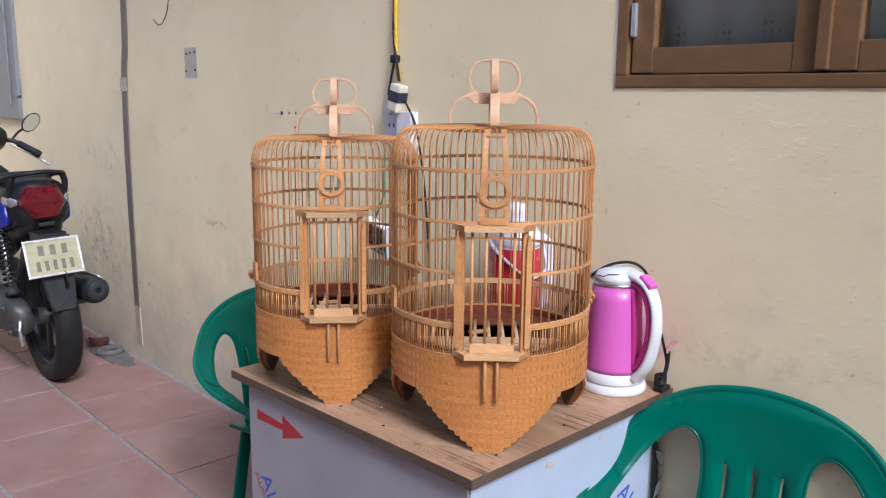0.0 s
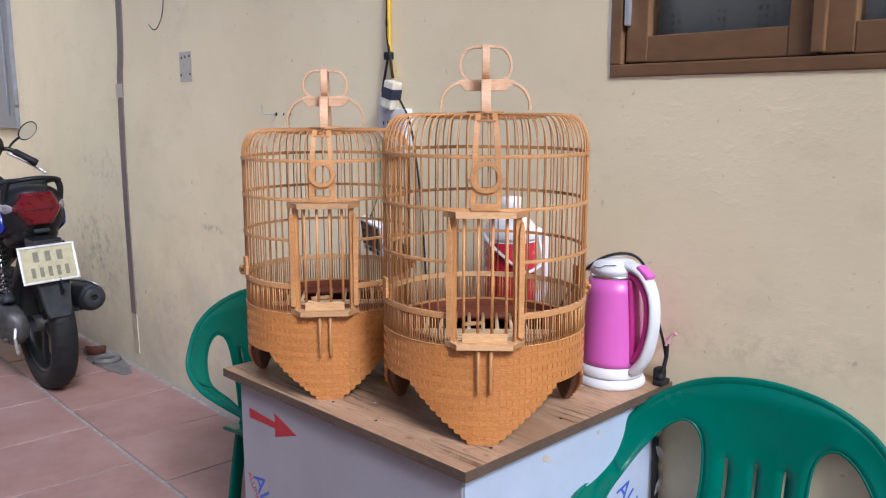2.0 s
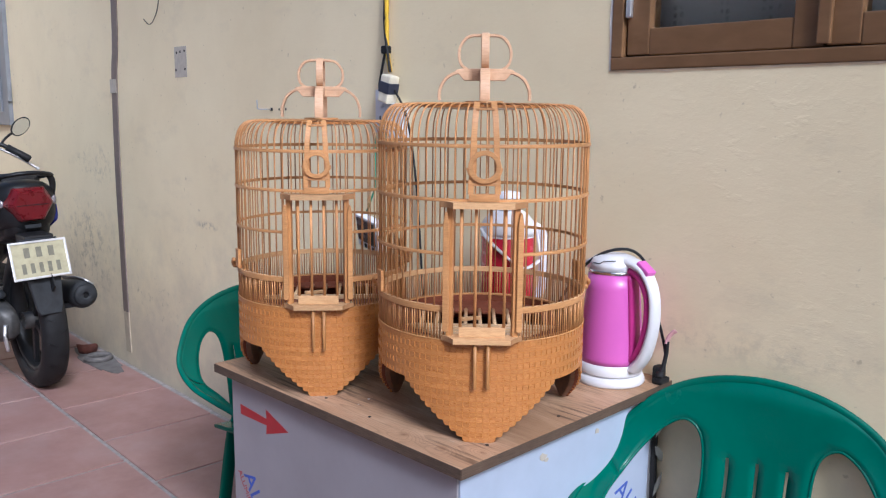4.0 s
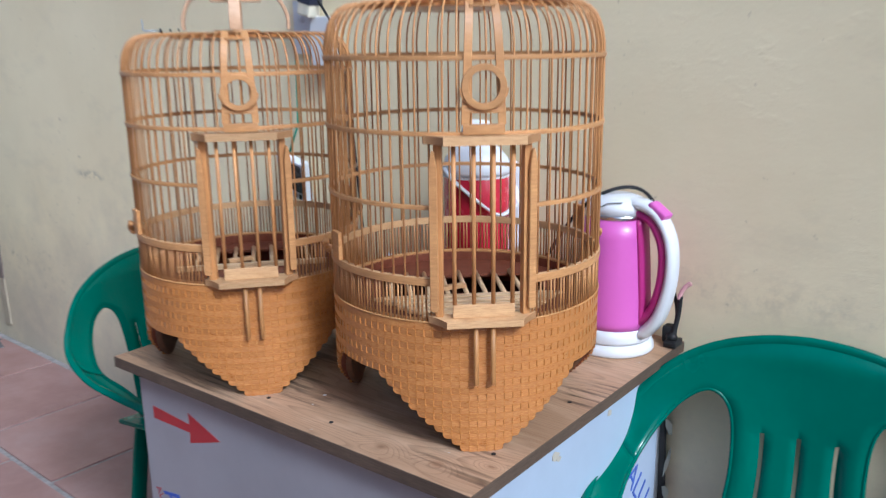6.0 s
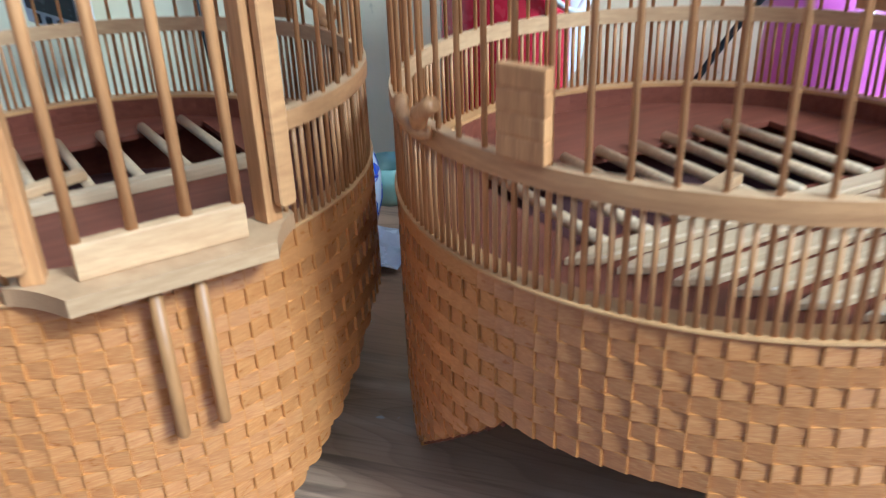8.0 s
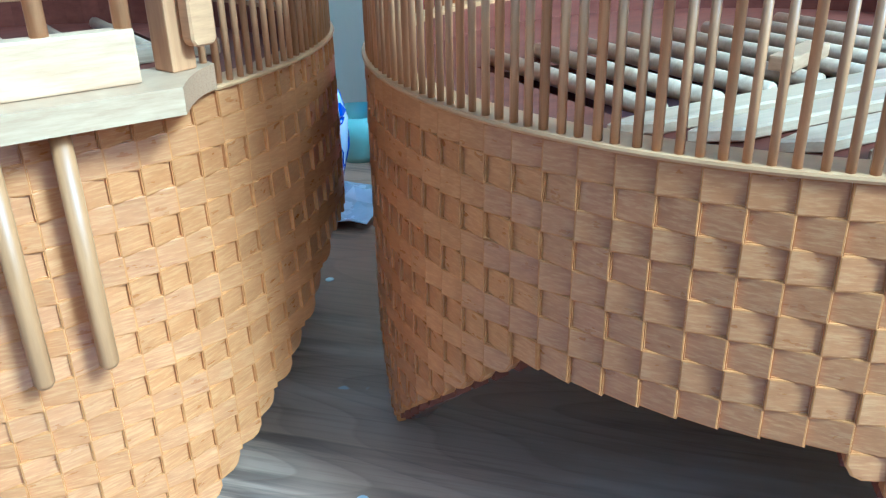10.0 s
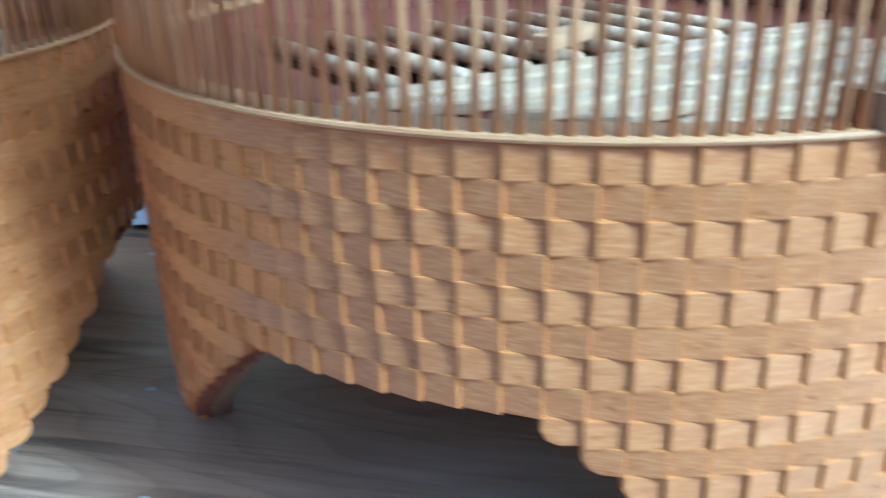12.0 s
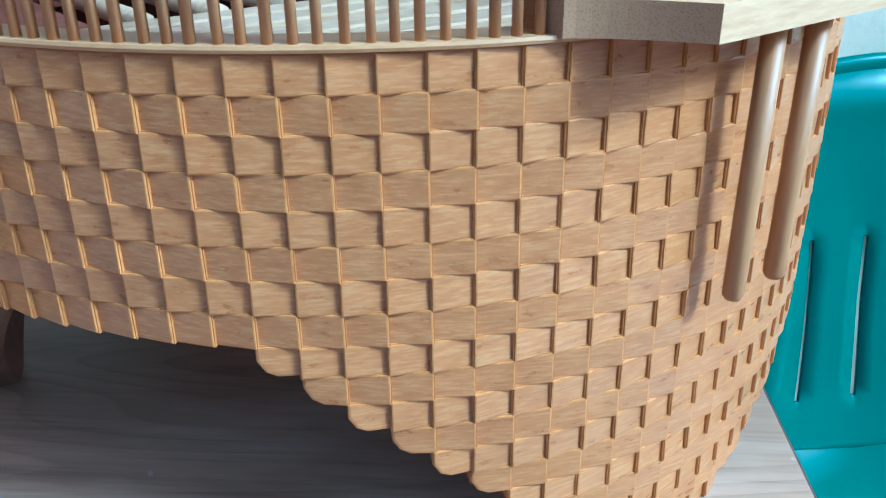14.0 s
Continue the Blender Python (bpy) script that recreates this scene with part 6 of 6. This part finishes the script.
    lamp = lens("tail_lamp", [(-0.142, [(0.046, 0.842), (0.072, 0.792), (0.036, 0.732)]), (-0.118, [(0.056, 0.856), (0.088, 0.790), (0.046, 0.722)]), (-0.03, [(0.075, 0.862), (0.112, 0.792), (0.060, 0.715)])], M_LENS, "red six-sided tail lamp lens")
    part("ridge", boxed((0.12, 0.004, 0.003), (0, -0.1425, 0.789), 0.001), M_DARK, lamp)
    part("reflector", boxed((0.062, 0.006, 0.016), (0, -0.118, 0.700), 0.003), M_GREY, b, "small grey reflector")
    for s in (-1, 1):
        hull("indicator", [(-0.085, 0.006, 0.785, 0.805, s * 0.096), (-0.06, 0.012, 0.772, 0.815, s * 0.106), (0.0, 0.010, 0.775, 0.815, s * 0.118)], M_CLEAR, "clear indicator lens")
    rail = smooth_path([(-0.10, 0.24, 0.855), (-0.118, 0.10, 0.880), (-0.112, -0.02, 0.892), (-0.080, -0.085, 0.905), (-0.030, -0.112, 0.914), (0.030, -0.112, 0.914), (0.080, -0.085, 0.905), (0.112, -0.02, 0.892), (0.118, 0.10, 0.880), (0.10, 0.24, 0.855)], 6)
    part("grab_rail", sweep(bmesh.new(), rail, rect(0.032, 0.016, 0.4), (0, 0, 1)), M_DARK, b, "black grab rail", True)
    for s in (-1, 1):
        part("rail_stay", sweep(bmesh.new(), smooth_path([(s * 0.095, -0.07, 0.900), (s * 0.108, -0.062, 0.865), (s * 0.104, -0.05, 0.81)], 4), rect(0.026, 0.014, 0.4), (0, 1, 0)), M_DARK, b, "", True)
    # plate on its bracket, mudguard
    lean = Matrix.Translation((-0.030, -0.262, 0.588)) @ Matrix.Rotation(radians(-17), 4, "X")
    pl = part("number_plate", boxed((0.205, 0.003, 0.142), (0, 0, 0), 0.001), M_PLATE, b, "pale registration plate in a steel surround", False, lean)
    for sx, sz, x, z in ((0.215, 0.009, 0, 0.071), (0.215, 0.009, 0, -0.071), (0.009, 0.132, 0.103, 0), (0.009, 0.132, -0.103, 0)):
        part("surround", boxed((sx, 0.008, sz), (x, -0.001, z), 0.002), M_ALU, pl)
    for z, n, w in ((0.030, 3, 0.034), (-0.032, 5, 0.024)):
        for k in range(n):
            part("bar", boxed((w * 0.62, 0.001, 0.040), ((k - (n - 1) / 2) * w * 1.32, -0.0023, z), 0), M_PLATENO, pl)
    o = [(-0.072, 0.64), (0.072, 0.64), (0.066, 0.50), (0.052, 0.36), (0.044, 0.335), (-0.036, 0.335), (-0.046, 0.36), (-0.064, 0.50)]
    bm = prism([(x + 0.010, z - 0.49) for x, z in o], 0.022, 0.004)
    bmesh.ops.transform(bm, matrix=Matrix.Translation((-0.030, -0.236, 0.515)) @ Matrix.Rotation(radians(-12), 4, "X") @ Matrix(((1, 0, 0, 0), (0, 0, -1, 0), (0, 1, 0, 0), (0, 0, 0, 1))), verts=bm.verts)
    part("mudguard", bm, M_GREY, b, "worn grey plastic mudguard")
    part("plate_bracket", boxed((0.11, 0.125, 0.05), (-0.012, -0.158, 0.652), 0.008), M_DARK, b)
    part("inner_fender", sweep(bmesh.new(), [(0, 0.315 * math.cos(a), 0.29 + 0.315 * math.sin(a)) for a in np.linspace(0.5, 2.6, 16)], rect(0.11, 0.006), (1, 0, 0)), M_DARK, b)
    # silencer on the far side
    si = part("silencer", tube([(0.175, -0.118, 0.383), (0.175, -0.09, 0.381), (0.171, 0.10, 0.358), (0.160, 0.36, 0.32)], 0.060, 20, (0, 0, 1), (0.86, 1, 0.98, 0.7)), M_GREY, b, "dark grey silencer", True)
    part("end_cap", lathe(bmesh.new(), [(0.012, 0.0), (0.047, 0.0), (0.049, 0.006), (0.040, 0.014), (0.020, 0.018), (0.012, 0.016)], 24, close=True), M_GREY, si, "", True, Matrix.Translation((0.175, -0.117, 0.383)) @ Matrix.Rotation(math.pi / 2, 4, "X"))
    part("outlet", lathe(bmesh.new(), [(0.0, 0.0), (0.011, 0.0), (0.011, 0.001), (0.0, 0.001)], 16), M_BLACK, si, "", False, Matrix.Translation((0.175, -0.127, 0.380)) @ Matrix.Rotation(math.pi / 2, 4, "X"))
    part("heat_shield", sweep(bmesh.new(), [(0.200, -0.10, 0.435), (0.215, 0.05, 0.42), (0.215, 0.25, 0.39)], rect(0.05, 0.006), (0.6, 0, 0.8)), M_ALU, si, "dented steel heat shield", True)
    part("hanger", boxed((0.10, 0.03, 0.022), (0.10, -0.05, 0.335), 0.004), M_GREY, b)
    # near-side engine, swing arm and shock absorber
    part("swing_arm", sweep(bmesh.new(), [(-0.085, 0.0, 0.29), (-0.09, 0.25, 0.31), (-0.08, 0.50, 0.33)], rect(0.030, 0.045), (0, 0, 1)), M_METAL, b)
    hull("gear_case", [(-0.06, 0.030, 0.245, 0.335, -0.105), (-0.02, 0.048, 0.22, 0.375, -0.12), (0.12, 0.055, 0.23, 0.40, -0.13), (0.34, 0.060, 0.22, 0.40, -0.13), (0.55, 0.05, 0.24, 0.37, -0.12)], M_METAL, "cast metal gear case")
    for y, z in ((-0.03, 0.25), (0.02, 0.345), (0.10, 0.25), (0.16, 0.365), (0.26, 0.24)):
        part("case_bolt", lathe(bmesh.new(), [(0, 0), (0.011, 0), (0.011, 0.012), (0.007, 0.016), (0, 0.016)], 10), M_METAL, b, "", False, Matrix.Translation((-0.160, y, z)) @ Matrix.Rotation(-math.pi / 2, 4, "Y"))
    part("kick_link", tube(smooth_path([(-0.13, -0.06, 0.30), (-0.14, -0.075, 0.25), (-0.13, -0.06, 0.19)], 5), 0.008, 8), M_ALU, b, "", True)
    a0, a1 = Vector((-0.125, 0.02, 0.40)), Vector((-0.120, 0.10, 0.70))
    part("shock_rod", tube([a0, a1], 0.010, 10), M_CHROME, b, "", True)
    turns, n = 11, 200
    ax = (a1 - a0).normalized()
    e1 = ax.cross(Vector((1, 0, 0))).normalized()
    e2 = ax.cross(e1)
    pts = [a0 + (a1 - a0) * (0.12 + 0.83 * k / n) + 0.024 * (e1 * math.cos(2 * math.pi * turns * k / n) + e2 * math.sin(2 * math.pi * turns * k / n)) for k in range(n + 1)]
    part("shock_spring", tube(pts, 0.0045, 6, tuple(ax)), M_BLACK, b, "black coil spring", True)
    part("shock_cup", lathe(bmesh.new(), [(0, 0), (0.030, 0.0), (0.030, 0.012), (0.020, 0.03), (0, 0.03)], 20), M_GREY, b, "", True, Matrix.Translation(a0))
    # front: leg shield, cowl, handlebar, grip, lever, mirror
    hull("leg_shield", [(0.80, 0.10, 0.38, 0.72, 0), (0.90, 0.20, 0.36, 0.88, 0), (0.98, 0.19, 0.42, 0.90, 0), (1.04, 0.10, 0.50, 0.88, 0)], M_DARK, "dark leg shield")
    for s in (-1, 1):
        hull("shield_wing", [(0.84, 0.015, 0.42, 0.70, s * 0.185), (0.93, 0.03, 0.38, 0.80, s * 0.20), (1.02, 0.02, 0.45, 0.80, s * 0.19)], M_NAVY)
    hull("handlebar_cowl", [(0.74, 0.06, 0.98, 1.04, 0), (0.80, 0.14, 0.95, 1.07, 0), (0.90, 0.16, 0.92, 1.08, 0), (0.97, 0.10, 0.93, 1.03, 0)], M_DARK, "dark handlebar cowl")
    hull("dash_trim", [(0.73, 0.05, 1.035, 1.05, 0), (0.80, 0.12, 1.062, 1.08, 0), (0.90, 0.10, 1.075, 1.09, 0)], M_ALU)
    part("front_fender", sweep(bmesh.new(), [(0, 1.24 + 0.315 * math.cos(a), 0.29 + 0.315 * math.sin(a)) for a in np.linspace(0.6, 2.9, 16)], rect(0.12, 0.008), (1, 0, 0)), M_NAVY, b)
    for s in (-1, 1):
        part("fork_leg", tube([(s * 0.075, 1.24, 0.29), (s * 0.07, 1.10, 0.60), (s * 0.05, 1.0, 0.86)], 0.019, 12), M_METAL, b, "", True)
        part("handlebar", tube([(s * 0.10, 0.84, 1.0), (s * 0.17, 0.81, 0.985), (s * 0.27, 0.77, 0.912)], 0.011, 10), M_DARK, b, "", True)
        part("grip", tube([(s * 0.185, 0.805, 0.974), (s * 0.24, 0.782, 0.936), (s * 0.268, 0.771, 0.914), (s * 0.276, 0.768, 0.908)], 0.017, 14, (0, 0, 1), (1, 1, 1.15, 0.9)), M_BLACK, b, "black rubber grip", True)
        part("lever", tube(smooth_path([(s * 0.17, 0.88, 0.965), (s * 0.22, 0.86, 0.935), (s * 0.28, 0.82, 0.890), (s * 0.312, 0.80, 0.864)], 5), 0.006, 8, (0, 0, 1), None), M_ALU, b, "steel brake lever", True)
        part("lever_ball", lathe(bmesh.new(), [(0, -0.009), (0.006, -0.007), (0.009, 0), (0.006, 0.007), (0, 0.009)], 12), M_ALU, b, "", True, Matrix.Translation((s * 0.316, 0.797, 0.860)))
        part("mirror_stem", tube(smooth_path([(s * 0.17, 0.85, 0.985), (s * 0.20, 0.85, 1.02), (s * 0.238, 0.83, 1.050)], 4), 0.006, 8), M_BLACK, b, "", True)
        mm = Matrix.Translation((s * 0.262, 0.82, 1.072)) @ Matrix.Rotation(radians(s * 14), 4, "Z") @ Matrix.Rotation(radians(s * -38), 4, "Y") @ Matrix.Rotation(math.pi / 2, 4, "X") @ Matrix.Diagonal((0.95, 0.60, 1, 1))
        mir = part("mirror", lathe(bmesh.new(), [(0.0, -0.020), (0.035, -0.018), (0.058, -0.008), (0.062, 0.002), (0.060, 0.005), (0.056, 0.003), (0.0, 0.003)], 32), M_BLACK, b, "round black mirror", True, mm)
        part("mirror_glass", lathe(bmesh.new(), [(0.0, 0.0032), (0.055, 0.0032), (0.055, 0.0042), (0.0, 0.0042)], 32), M_MIRROR, mir)
    part("side_stand", tube([(-0.10, 0.62, 0.26), (-0.16, 0.60, 0.14), (-0.235, 0.58, 0.045)], 0.011, 8), M_METAL, b)
    hull("engine_block", [(0.45, 0.10, 0.22, 0.42, 0), (0.62, 0.12, 0.20, 0.44, 0), (0.85, 0.09, 0.28, 0.44, 0)], M_METAL)


motorbike()


# ---- bits on the floor ----
def debris():
    d = thing("cement_patch", (0.53, 2.99, FLOOR + 0.004), "grey smear of dried cement on the tiles", "cement", base=YARD)
    rng = random.Random(2)
    o = [((0.065 + rng.uniform(-0.012, 0.012)) * math.cos(a), (0.23 + rng.uniform(-0.05, 0.05)) * math.sin(a)) for a in [2 * math.pi * k / 26 for k in range(26)]]
    part("smear", prism(o, 0.003), M_CEMENT, d)
    c = thing("clay_shard", (0.545, 3.15, FLOOR + 0.0072), "broken piece of red clay pot", "shard", base=YARD)
    bm = lathe(bmesh.new(), [(0.030, 0.0), (0.042, 0.0), (0.052, 0.045), (0.046, 0.047), (0.036, 0.010)], 20, close=True)
    geom = bm.verts[:] + bm.edges[:] + bm.faces[:]
    bmesh.ops.bisect_plane(bm, geom=geom, plane_co=(0, 0, 0.026), plane_no=(0.3, 0.5, 0.8), clear_outer=True)
    part("shard", bm, M_CLAY, c, "", True)
    r = thing("cement_ring", (0.535, 2.99, FLOOR + 0.0072), "half-round lump of pale cement", "lump", base=YARD)
    part("lump", lathe(bmesh.new(), [(0.036, 0.0), (0.066, 0.0), (0.060, 0.020), (0.044, 0.022)], 28, close=True), M_CEMENT, r, "", True)


debris()


# ---- floor tiles, each a piece of the floor ----
def floor_tiles():
    size, joint = 0.4285, 0.016
    meshes = []
    for v in range(3):
        bm = boxed((size - joint, size - joint, 0.006), (0, 0, 0), 0.0015)
        rng = random.Random(v)
        for p in bm.verts:
            p.co.x += rng.uniform(-0.0008, 0.0008)
            p.co.y += rng.uniform(-0.0008, 0.0008)
        me = bpy.data.meshes.new("tile")
        bm.to_mesh(me)
        bm.free()
        me.materials.append(M_TILE)
        meshes.append(me)
    floor = bpy.data.objects["floor"]
    rng = random.Random(11)
    for c in range(-8, 1):
        for r in range(-12, 11):
            x = 0.178 + (c + 0.5) * size
            y = 2.0 + (r - 2 + 0.5) * size + (0.0 if c % 2 == 0 else size / 2)
            placed("tile", meshes[rng.randrange(3)], M_TILE, floor, "", Matrix.Translation((x, y, FLOOR + 0.0002 + rng.uniform(-0.0006, 0.0006))) @ Matrix.Rotation(radians(90 * rng.randrange(4)), 4, "Z"))


floor_tiles()
